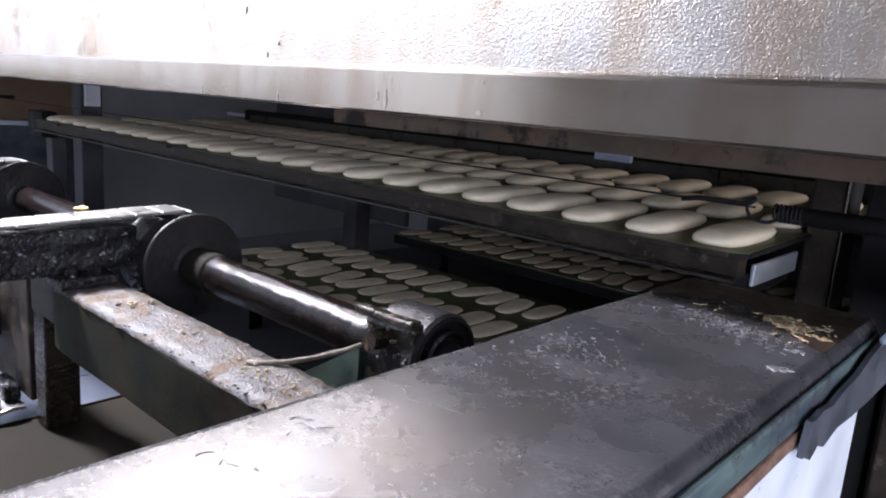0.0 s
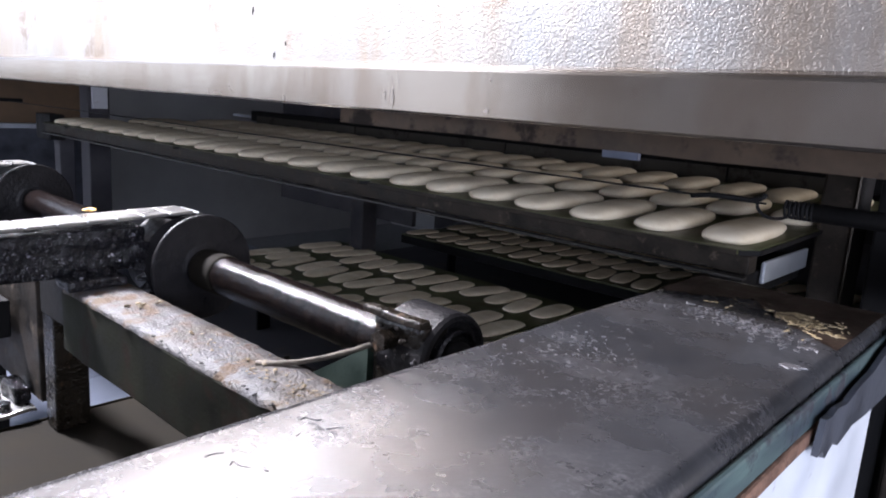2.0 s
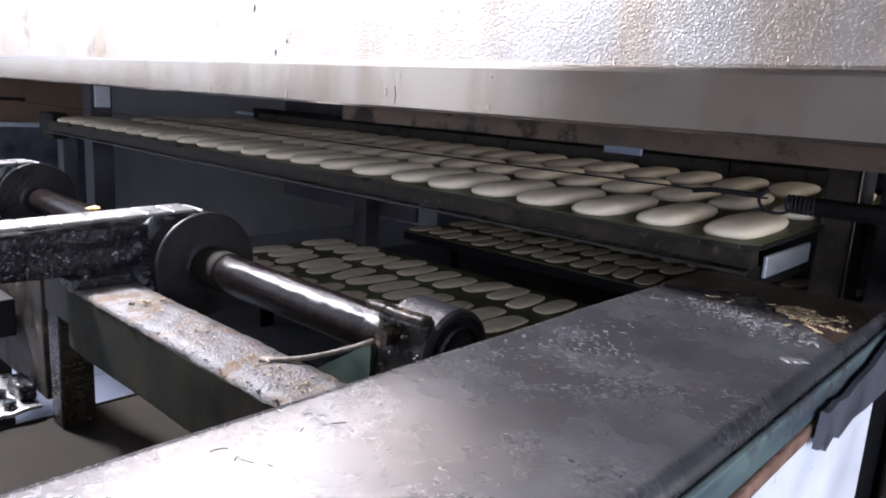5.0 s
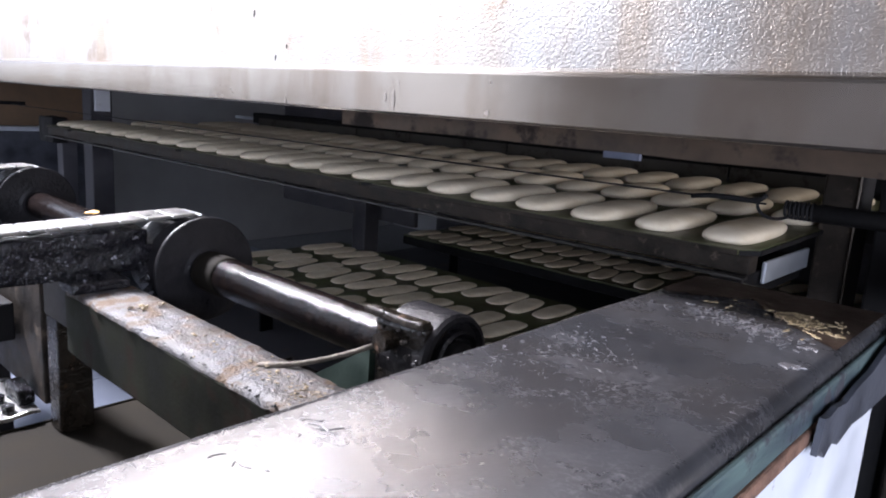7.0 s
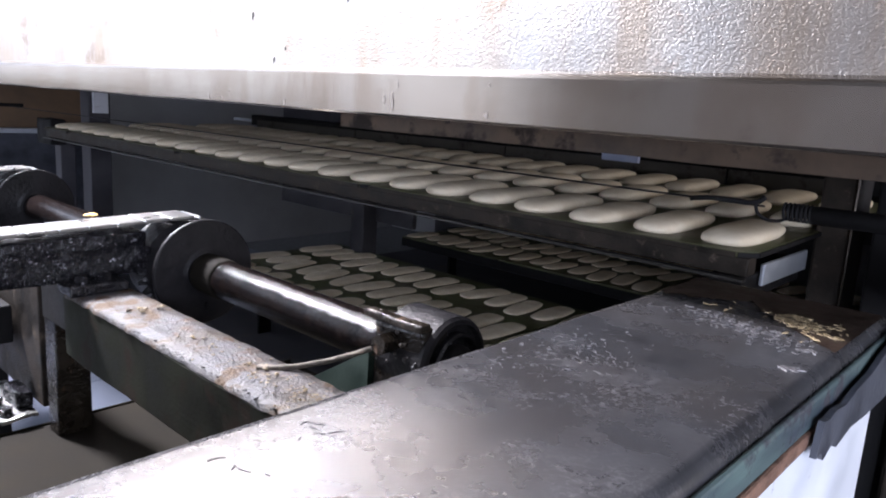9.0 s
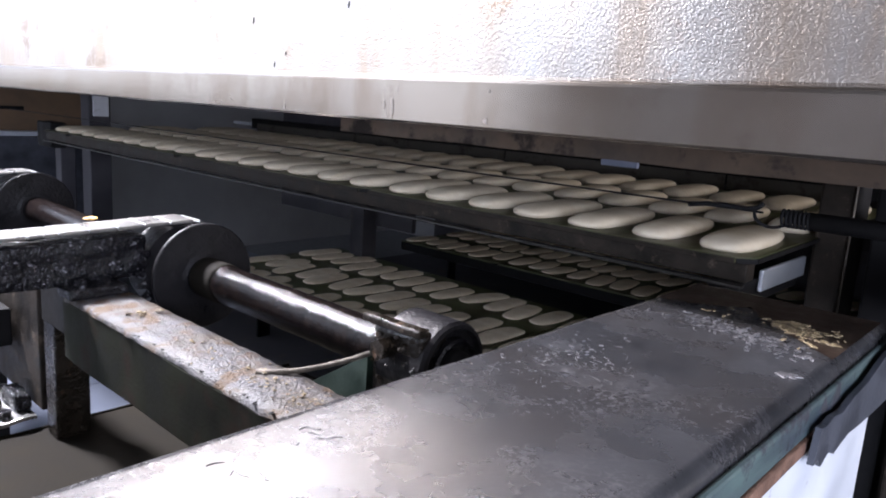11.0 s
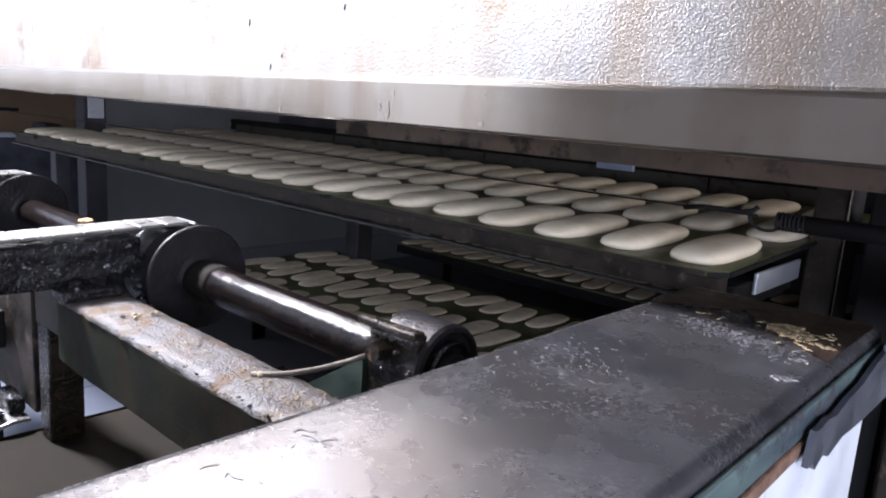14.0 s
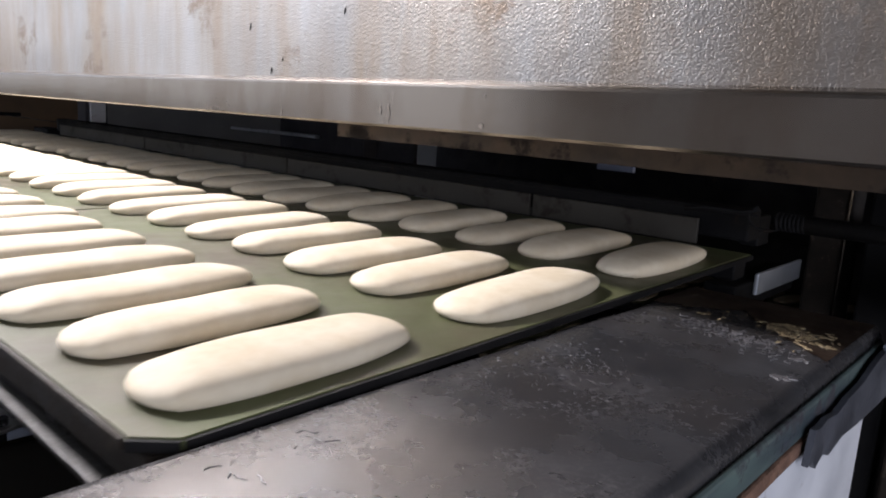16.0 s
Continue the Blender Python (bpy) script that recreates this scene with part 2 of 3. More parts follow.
M_DISC = material("greasy_disc", (0.005, 0.005, 0.006), (0.018, 0.016, 0.017), 0.45, 0.0, scale=24, fine=160, bump=0.7, depth=0.002, spec=0.16, spot=(0.03, 0.024, 0.02), spot_scale=30, spot_at=0.64)
M_SCRAP = material("yellow_dough_scrap", (0.5, 0.27, 0.06), (0.7, 0.45, 0.16), 0.7, scale=70, fine=300)
M_CRUST = material("burnt_crumbs", (0.09, 0.056, 0.024), (0.33, 0.26, 0.15), 0.55, scale=170, fine=400, bump=0.8, depth=0.001, spot=(0.05, 0.032, 0.018), spot_scale=90, spot_at=0.50)
M_TAN = material("tan_crumbs", (0.085, 0.062, 0.04), (0.24, 0.19, 0.13), 0.8, scale=140, fine=400, bump=0.5, depth=0.001, spot=(0.05, 0.035, 0.022), spot_scale=130, spot_at=0.54, spec=0.2)


# ---- mesh helpers ----
def part(name, bm, mat, parent=None, label="", smooth=False):
    me = bpy.data.meshes.new(name)
    bmesh.ops.recalc_face_normals(bm, faces=bm.faces[:])
    bm.to_mesh(me)
    bm.free()
    me.materials.append(mat)
    if smooth:
        for p in me.polygons:
            p.use_smooth = True
    ob = new(name, me)
    ob.parent = parent
    if label:
        ob["label"] = label
    return ob


def box(x0, x1, y0, y1, z0, z1, bevel=0.0, seg=2, bm=None):
    bm = bm or bmesh.new()
    r = bmesh.ops.create_cube(bm, size=1)
    vs = r["verts"]
    for v in vs:
        v.co = ((x0 + x1) / 2 + v.co.x * (x1 - x0), (y0 + y1) / 2 + v.co.y * (y1 - y0), (z0 + z1) / 2 + v.co.z * (z1 - z0))
    if bevel:
        es = list({e for v in vs for e in v.link_edges})
        bmesh.ops.bevel(bm, geom=es, offset=bevel, segments=seg, profile=0.5, affect="EDGES")
    return bm


def rod(p, q, r, n=20, bm=None, r2=None, caps=True):
    """A round bar from p to q."""
    bm = bm or bmesh.new()
    p, q = Vector(p), Vector(q)
    m = Matrix.Translation((p + q) / 2) @ (q - p).to_track_quat("Z", "Y").to_matrix().to_4x4()
    bmesh.ops.create_cone(bm, cap_ends=caps, segments=n, radius1=r, radius2=r if r2 is None else r2, depth=(q - p).length, matrix=m)
    return bm


def turned(profile, axis_at, n=40, bm=None):
    """A body turned about the X axis through axis_at; profile: (x, radius) pairs."""
    bm = bm or bmesh.new()
    rings = []
    for x, r in profile:
        rings.append([bm.verts.new((x, axis_at[0] + r * math.cos(a * math.tau / n), axis_at[1] + r * math.sin(a * math.tau / n))) for a in range(n)])
    for a, b in zip(rings, rings[1:]):
        for i in range(n):
            bm.faces.new((a[i], a[(i + 1) % n], b[(i + 1) % n], b[i]))
    bm.faces.new(rings[0][::-1])
    bm.faces.new(rings[-1])
    return bm


def sweep(points, r, n=8, bm=None):
    """A bent round wire through the points."""
    bm = bm or bmesh.new()
    pts = [Vector(p) for p in points]
    rings, side = [], Vector((0.3, 0.2, 1)).normalized()
    for i, p in enumerate(pts):
        d = (pts[min(i + 1, len(pts) - 1)] - pts[max(i - 1, 0)]).normalized()
        side = (side - d * side.dot(d)).normalized()
        up = d.cross(side)
        rings.append([bm.verts.new(p + r * (side * math.cos(k * math.tau / n) + up * math.sin(k * math.tau / n))) for k in range(n)])
    for a, b in zip(rings, rings[1:]):
        for i in range(n):
            bm.faces.new((a[i], a[(i + 1) % n], b[(i + 1) % n], b[i]))
    bm.faces.new(rings[0][::-1])
    bm.faces.new(rings[-1])
    return bm


def roughen(bm, amount, scale, cut=0):
    """Break up clean edges with small dents."""
    if cut:
        bmesh.ops.subdivide_edges(bm, edges=bm.edges[:], cuts=cut, use_grid_fill=True)
    for v in bm.verts:
        v.co += noise.noise_vector(v.co * scale) * amount
    return bm


def thing(name, label, category, group="", kind="", at=(0, 0, 0)):
    ob = new(name)
    ob.location = at
    ob.empty_display_size = 0.05
    return tagged(ob, label, category, group, kind)


# ---- the large structure ----
def slab(name, mat, x0, x1, y0, y1, z0, z1):
    return tagged(part(name, box(x0, x1, y0, y1, z0, z1), mat), kind="structure")


slab("ceiling", M_WALL, -4.4, 1.8, -2.8, 4.2, 4.2, 4.35)
slab("wall_north", M_WALL, -4.4, 1.8, 4.0, 4.2, 0, 4.2)


def wall_with_opening(name, along_x, c0, c1, a0, a1, o0, o1, z0, z1):
    """A wall c0..c1 thick, from a0 to a1, with an opening o0..o1 by z0..z1."""
    bm = bmesh.new()
    for p, q, u, v in ((a0, o0, 0, 4.2), (o1, a1, 0, 4.2), (o0, o1, 0, z0), (o0, o1, z1, 4.2)):
        if v - u > 0.01:
            if along_x:
                box(p, q, c0, c1, u, v, bm=bm)
            else:
                box(c0, c1, p, q, u, v, bm=bm)
    return tagged(part(name, bm, M_WALL), kind="structure")


wall_with_opening("wall_south", True, -2.8, -2.6, -4.4, 1.8, -4.15, -2.85, 0.4, 3.6)
wall_with_opening("wall_east", False, 1.6, 1.8, -2.6, 0.5, -1.8, -0.2, 0.55, 1.75)
# unseen opening, cut only for the rear fill light
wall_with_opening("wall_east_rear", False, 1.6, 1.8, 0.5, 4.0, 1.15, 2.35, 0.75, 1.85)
wall_with_opening("wall_west", False, -4.4, -4.2, -2.6, 4.0, -2.3, 0.0, 0.95, 3.7)

floor = tagged(part("floor", box(-4.4, 1.8, -2.8, 4.2, -0.1, -0.003), M_GROUT), kind="structure")

# ---- oven hood over the infeed ----
hood = thing("oven_hood", "stainless steel oven hood with embossed stained front sheet and plain lip", "hood")
bm = box(-3.3, 0.9, 0.563, 0.566, 1.02, 2.5)
part("front_sheet", bm, M_HOOD, hood, "embossed steel sheet with brown stains")
bm = bmesh.new()
# folded lip: sloped top, upright face, short return under it
prof = [(0.563, 1.0375), (0.5445, 1.0335), (0.5408, 1.0315), (0.540, 1.029), (0.540, 0.987), (0.5412, 0.9845), (0.544, 0.984), (0.575, 0.985), (0.575, 0.988), (0.545, 0.9872), (0.5432, 0.989), (0.5432, 1.028), (0.5455, 1.0305), (0.563, 1.0345)]
xs = [-3.3 + 4.2 * i / 60 for i in range(61)]
rings = []
for x in xs:
    w = 0.0012 * noise.noise((x * 3, 0, 1))
    rings.append([bm.verts.new((x, y + w, z + w * 0.8)) for y, z in prof])
for a, b in zip(rings, rings[1:]):
    for i in range(len(prof)):
        j = (i + 1) % len(prof)
        bm.faces.new((a[i], a[j], b[j], b[i]))
bm.faces.new(rings[0])
bm.faces.new(rings[-1][::-1])
part("lip", bm, M_LIP, hood, "brushed steel lip with dents and smudges")
for x, z, w, h, lean in ((-0.882, 1.102, 0.004, 0.011, 0.1), (-0.831, 1.045, 0.003, 0.009, 0.3), (-0.806, 1.059, 0.003, 0.006, 0.0), (-0.683, 1.114, 0.003, 0.008, 0.2)):
    bm, vs = bmesh.new(), []
    for k in range(14):
        t = k * math.tau / 14
        g = 0.5 + 0.3 * noise.noise((2 * math.cos(t), 2 * math.sin(t), x * 50))
        vs.append(bm.verts.new((x + w * g * math.cos(t) + lean * h * g * math.sin(t), 0.5624, z + h * g * math.sin(t))))
    bm.faces.new(vs)
    part("scratch", bm, M_BLACK, hood, "small dark scratch")
for x, z, w, h in ((-0.576, 0.999, 0.0045, 0.018), (-0.589, 1.002, 0.0035, 0.010), (-0.5685, 1.0185, 0.0012, 0.006), (-0.4428, 1.0213, 0.003, 0.003), (-0.958, 0.992, 0.0016, 0.010), (-0.774, 0.991, 0.003, 0.008), (-0.521, 0.9925, 0.0018, 0.0018), (-0.445, 0.993, 0.006, 0.005)):
    bm, vs = bmesh.new(), []
    for k in range(22):
        t = k * math.tau / 22
        g = 0.5 + 0.25 * noise.noise((2 * math.cos(t), 2 * math.sin(t), x * 70)) + 0.15 * noise.noise((6 * math.cos(t), 6 * math.sin(t), x * 30))
        vs.append(bm.verts.new((x + w * g * math.cos(t), 0.5394 + 0.0012 * noise.noise((x * 3, 0, 1)), z + h * g * math.sin(t))))
    bm.faces.new(vs)
    part("smudge", bm, M_SMUDGE, hood, "brown smudge on the steel lip")
part("roof_sheet", box(-3.3, 0.9, 0.566, 3.6, 2.49, 2.5), M_SOOT, hood)
part("end_sheet", box(-3.3, -3.297, 0.57, 3.6, 1.2, 2.49), M_SOOT, hood)
bm = roughen(box(-0.9, 0.85, 0.735, 0.74, 0.957, 1.35), 0.002, 9, 20)
part("inner_fascia", bm, M_FASCIA, hood, "brown stained inner sheet behind the lip")

# ---- proofer cabinet behind the hood ----
cab = thing("proofer_cabinet", "dark sooty proofer cabinet with posts and panels", "cabinet")
part("back_panel", box(-3.3, 0.2, 3.55, 3.6, 0.0, 2.49), M_SOOT, cab)
part("side_panel", box(-0.14, -0.12, 1.25, 3.55, 0.0, 0.85), M_SOOT, cab)
part("side_panel", box(-0.14, -0.12, 1.25, 3.55, 1.15, 2.4), M_SOOT, cab)
part("side_panel", box(-0.14, -0.12, 2.3, 3.55, 0.8505, 1.1495), M_SOOT, cab)
part("bottom_panel", box(-3.3, -0.14, 0.95, 3.55, 0.02, 0.04), M_SOOT, cab)
part("post", box(-0.292, -0.246, 1.12, 1.20, 0.0, 1.9, 0.004), M_SMUT, cab, "brown stained steel post")
part("post_edge_strip", box(-0.245, -0.2425, 1.112, 1.19, 0.3, 1.9), M_LIP, cab, "thin bright steel edge")
part("post", box(-0.222, -0.165, 1.13, 1.21, 0.0, 1.9, 0.004), M_BLACK, cab)
part("post", box(-0.150, -0.10, 1.10, 1.2, 0.0, 1.9, 0.004), M_SMUT, cab)
part("post", box(-2.90, -2.82, 1.10, 1.18, 0.0, 1.9, 0.004), M_SOOT, cab)
part("post", box(-2.30, -2.22, 1.95, 2.03, 0.0, 1.9, 0.004), M_SOOT, cab)
part("panel", box(-2.9, -2.0, 2.02, 2.04, 0.5, 1.6), M_SOOT, cab)
part("cross_rail", box(-2.9, -0.16, 2.02, 2.06, 0.72, 0.76, 0.003), M_BLACK, cab)

for x, y, w in ((-2.62, 2.10, 0.035), (-2.05, 2.10, 0.04), (-1.72, 2.12, 0.05)):
    part("upright", box(x, x + w, y, y + 0.05, 0.90, 2.45, 0.004), M_SOOT, cab)

# pale metal put where a slit of daylight shows behind the trays
part("bright_strip", roughen(box(-3.28, -2.585, 1.985, 2.012, 0.860, 0.874, 0.002), 0.001, 8, 6), M_ALU, cab, "pale metal strip standing in for a slit of daylight")
part("flap", box(-0.757, -0.677, 1.30, 1.31, 0.911, 0.94), M_FLAP, cab, "dull blue sheet metal flap")

# ---- side frame beside the trays ----
frame_ = thing("machine_bed", "long machine bed with worn dark steel top and mint painted side", "machine frame")
bm = bmesh.new()
n, ys = 44, [-0.45 + 1.16 * i / 44 for i in range(45)]
rows = []
pr = [(-0.286, 0.775), (-0.287, 0.838), (-0.2845, 0.8425), (-0.280, 0.843), (-0.24, 0.843), (-0.19, 0.843), (-0.14, 0.843), (-0.1225, 0.843), (-0.1200, 0.8424), (-0.1165, 0.8392), (-0.1140, 0.8355), (-0.1132, 0.832), (-0.113, 0.775)]
for y in ys:
    rows.append([bm.verts.new((x + 0.0009 * noise.noise((x * 9, y * 14, 3)), y, z + 0.0008 * noise.noise((x * 14, y * 9, 0)))) for x, z in pr])
for a, b in zip(rows, rows[1:]):
    for i in range(len(pr) - 1):
        bm.faces.new((a[i], a[i + 1], b[i + 1], b[i]))
bm.faces.new(rows[0])
bm.faces.new(rows[-1][::-1])
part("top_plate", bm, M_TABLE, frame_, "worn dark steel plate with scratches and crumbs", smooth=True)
bm = roughen(box(-0.1128, -0.1085, -0.45, 0.70, 0.8125, 0.8335, 0.002), 0.0010, 30, 6)
part("side_strip", bm, M_MINT, frame_, "faded mint green painted edge")
bm = roughen(box(-0.112, -0.1065, -0.45, 0.66, 0.8015, 0.8120, 0.002), 0.0024, 50, 9)
part("rust_seam", bm, M_SEAM, frame_, "rusty broken seam")
part("skirt", box(-0.124, -0.108, -0.45, 0.66, 0.05, 0.8035), M_WHITE, frame_, "white painted sheet with peeling chips")
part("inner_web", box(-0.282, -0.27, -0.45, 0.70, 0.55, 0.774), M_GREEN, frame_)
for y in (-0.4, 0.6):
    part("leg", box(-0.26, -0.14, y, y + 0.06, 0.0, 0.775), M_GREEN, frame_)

guard = thing("side_guard", "bent grey blue sheet metal guard with a torn end", "guard")
bm = bmesh.new()
prof = [(0.466, 0.799), (0.469, 0.811), (0.473, 0.822), (0.485, 0.8205), (0.498, 0.8225), (0.523, 0.819), (0.55, 0.823), (0.59, 0.8245), (0.63, 0.832), (0.70, 0.838), (1.3, 0.85), (1.3, 0.776), (0.66, 0.788), (0.592, 0.791), (0.55, 0.795), (0.516, 0.791), (0.50, 0.797), (0.485, 0.792), (0.476, 0.800)]
va = [bm.verts.new((-0.100, y, z)) for y, z in prof]
vb = [bm.verts.new((-0.104, y, z)) for y, z in prof]
bm.faces.new(va)
bm.faces.new(vb[::-1])
for i in range(len(prof)):
    j = (i + 1) % len(prof)
    bm.faces.new((va[i], va[j], vb[j], vb[i]))
part("sheet", bm, M_DULL, guard)
part("rolled_edge", rod((-0.0995, 0.66, 0.8375), (-0.0995, 1.3, 0.850), 0.0035, 20), M_TUBE, guard, "bright rolled edge", smooth=True)

# ---- cross member with crumbs and rust ----
cross = thing("cross_beam", "green painted cross beam with rusty crumb covered top", "beam")
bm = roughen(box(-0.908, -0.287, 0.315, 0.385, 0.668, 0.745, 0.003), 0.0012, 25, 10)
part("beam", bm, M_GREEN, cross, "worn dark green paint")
bm = bmesh.new()
rows = []
for i in range(90):
    x = -0.906 + 0.617 * i / 89
    e0, e1 = 0.003 * noise.noise((x * 60, 1, 0)), 0.002 * noise.noise((x * 60, 5, 0))
    rows.append([bm.verts.new((x, y, z + 0.0016 * noise.noise((x * 55, y * 55, 2)))) for y, z in ((0.3145 + e0, 0.744), (0.316 + e0, 0.7495), (0.332, 0.7505), (0.35, 0.7505), (0.368, 0.7505), (0.384 + e1, 0.7495), (0.3855 + e1, 0.744))])
for a, b in zip(rows, rows[1:]):
    for i in range(6):
        bm.faces.new((a[i], a[i + 1], b[i + 1], b[i]))
part("crust", bm, M_RUST, cross, "rust and baked-on crumbs", smooth=True)
bm = roughen(box(-0.905, -0.862, 0.308, 0.378, 0.751, 0.763, 0.002), 0.0015, 50, 3)
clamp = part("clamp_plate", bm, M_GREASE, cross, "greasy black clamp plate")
for y in (0.33, 0.358):
    part("bolt", rod((-0.885, y, 0.762), (-0.885, y, 0.771), 0.008, 6), M_GREASE, clamp)
part("leg", roughen(box(-1.07, -1.03, 0.345, 0.392, 0.5005, 0.70, 0.003), 0.001, 20, 3), M_HOUSING, cross, "rusty stub leg")

part("bearer", box(-1.06, -0.905, 0.34, 0.386, 0.675, 0.755, 0.002), M_BLACK, cross)

shelf = thing("lower_shelf", "grimy brown sheet metal shelf under the conveyor", "shelf")
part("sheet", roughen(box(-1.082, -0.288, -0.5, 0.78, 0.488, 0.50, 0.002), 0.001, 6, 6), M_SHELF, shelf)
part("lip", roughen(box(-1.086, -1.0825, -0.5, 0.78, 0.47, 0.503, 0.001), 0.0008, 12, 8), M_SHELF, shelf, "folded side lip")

# ---- chain conveyors with their common shaft ----
AX = (0.475, 0.763)


def chain_conveyor(x):
    ob = thing("chain_conveyor", "greasy black chain conveyor with worn bright links", "conveyor", "chain conveyors", at=(x, 0, 0))
    bm = roughen(box(-0.084, -0.036, -0.6, 0.42, 0.760, 0.816, 0.003), 0.004, 45, 24)
    for v in bm.verts:
        v.co.z -= 0.028 * (0.42 - v.co.y) * (v.co.z - 0.74) / 0.078
    part("guide", bm, M_GREASE, ob, "guide rail thick with black grease and painted pale glints")
    rim = bmesh.new()
    for s in (1,):
        turned([(-0.08, 0.05), (-0.08, 0.061), (-0.032, 0.061), (-0.031, 0.046), (0.0095, 0.046), (0.010, 0.0705), (0.015, 0.0705), (0.0165, 0.069), (0.017, 0.064), (0.0185, 0.045), (0.020, 0.034), (0.022, 0.028)], AX, 64, rim)
    disc = part("sprocket", rim, M_DISC, ob, "greasy dark steel sprocket disc", smooth=False)
    teeth = bmesh.new()
    for k in range(12, 18):
        a = k * math.tau / 28
        c = Vector((-0.030, AX[0] + 0.066 * math.cos(a), AX[1] + 0.066 * math.sin(a)))
        r = bmesh.ops.create_cone(teeth, cap_ends=True, segments=4, radius1=0.006, radius2=0.003, depth=0.012, matrix=Matrix.Translation(c) @ Euler((a - math.pi / 2, 0, 0)).to_matrix().to_4x4())
    part("teeth", teeth, M_GREASE, disc)
    link = bmesh.new()
    box(-0.086, -0.0315, -0.0168, 0.0168, 0.0, 0.0045, 0.0012, 1, link)
    lm = bpy.data.meshes.new("link")
    link.to_mesh(lm)
    link.free()
    lm.materials.append(M_CHAIN)
    poses_ = []
    y = AX[0] - 0.005
    while y > -0.58:
        poses_.append(pose(0, y, 0.8265 - 0.028 * (AX[0] - y) + 0.0006 * noise.noise((y * 40, x, 0)), 1.6, 0, 0))
        y -= 0.035
    for k in range(1, 6):
        a = k * 0.035 / 0.0665
        poses_.append(Matrix.Translation((0, AX[0] + 0.0635 * math.sin(a), AX[1] + 0.0635 * math.cos(a))) @ pose(0, 0, 0, -math.degrees(a)))
    for m in poses_:
        o = new("link", lm)
        o.parent = ob
        o.matrix_basis = m
    return ob


for x in (-0.87, -1.50, -2.1):
    chain_conveyor(x)

shaft = thing("drive_shaft", "greasy rusty steel drive shaft through the sprockets", "shaft")
bm = turned([(-2.3, 0.024), (-0.86, 0.024), (-0.855, 0.0255), (-0.81, 0.0255), (-0.805, 0.0245), (-0.6, 0.0242), (-0.45, 0.024)], AX, 36)
bmesh.ops.subdivide_edges(bm, edges=[e for e in bm.edges if abs(e.verts[0].co.x - e.verts[1].co.x) > 0.05], cuts=40)
for v in bm.verts:
    v.co += noise.noise_vector(v.co * 55) * 0.0005
part("bar", bm, M_SHAFT, shaft, smooth=True)

part("collar", turned([(-0.855, 0.0262), (-0.84, 0.0266), (-0.803, 0.0264), (-0.799, 0.0252)], AX, 36), M_SHELF, shaft, "rusty shaft collar", smooth=True)

BX = (0.472, 0.770)
bear = thing("bearing_block", "black greasy pillow block bearing on a green bracket", "bearing")
part("bracket", roughen(box(-0.50, -0.30, 0.387, 0.56, 0.62, 0.712, 0.003), 0.001, 20, 4), M_BRACKET, bear, "green painted bracket")
gusset = bmesh.new()
pr = [(-0.474, 0.62), (-0.474, 0.772), (-0.60, 0.693), (-0.60, 0.62)]
va, vb = [gusset.verts.new((x, 0.428, z)) for x, z in pr], [gusset.verts.new((x, 0.436, z)) for x, z in pr]
gusset.faces.new(va)
gusset.faces.new(vb[::-1])
for i in range(4):
    j = (i + 1) % 4
    gusset.faces.new((va[i], va[j], vb[j], vb[i]))
part("gusset", roughen(gusset, 0.001, 20, 3), M_BRACKET, bear, "green painted gusset plate")
housing = part("housing", roughen(box(-0.472, -0.408, 0.431, 0.470, 0.712, 0.806, 0.006, 3), 0.0020, 40, 4), M_HOUSING, bear, "rusty greasy housing")
part("cap_plate", roughen(box(-0.478, -0.404, 0.424, 0.437, 0.806, 0.8135, 0.002), 0.0012, 50, 3), M_HOUSING, bear, "grease covered cap plate")
ring = part("ring", turned([(-0.466, 0.040), (-0.463, 0.043), (-0.408, 0.043), (-0.404, 0.041), (-0.403, 0.037), (-0.408, 0.035), (-0.409, 0.031)], BX, 56), M_DISC, bear, "black greasy bearing ring", smooth=False)
part("inner_ring", turned([(-0.412, 0.029), (-0.402, 0.0285), (-0.400, 0.026), (-0.405, 0.023), (-0.406, 0.020)], BX, 48), M_GREASE, ring)
part("shaft_end", turned([(-0.412, 0.018), (-0.3985, 0.0175), (-0.397, 0.015)], BX, 36), M_BLACK, ring, smooth=True)
for x, z in ((-0.447, 0.787), (-0.430, 0.735)):
    part("bolt", rod((x, 0.433, z), (x, 0.415, z), 0.010, 6), M_HOUSING, housing, "rusty hexagon bolt")
crumbs_ = bmesh.new()
rb = random.Random(31)
for _ in range(46):
    q = (rb.uniform(-0.472, -0.41), 0.4295, rb.uniform(0.715, 0.803))
    bmesh.ops.create_icosphere(crumbs_, subdivisions=1, radius=rb.uniform(0.0008, 0.0026), matrix=Matrix.Translation(q))
part("grease_lumps", crumbs_, M_RUST, housing, "lumps of dirty grease", smooth=True)

cord = thing("cord", "dirty frayed cord tied to the bearing", "cord")
pts = [(-0.470, 0.428, 0.774), (-0.486, 0.42, 0.766), (-0.502, 0.40, 0.759), (-0.518, 0.381, 0.7545), (-0.532, 0.366, 0.7525), (-0.545, 0.355, 0.7515)]
part("strand", sweep([Vector(p) + noise.noise_vector(Vector(p) * 90) * 0.0012 for p in pts], 0.0026, 10), M_ROPE, cord, smooth=True)

# ---- support under the trays at rest ----
sup = thing("tray_support", "dark tray support with rusty rail and pale side plate", "support")
part("side_plate", box(-0.302, -0.296, 0.940, 1.118, 0.797, 0.826, 0.002), M_ALU, sup, "pale bluish sheet metal plate")
part("arm", roughen(box(-0.345, -0.304, 0.885, 1.118, 0.78, 0.814, 0.003), 0.001, 30, 3), M_BLACK, sup)
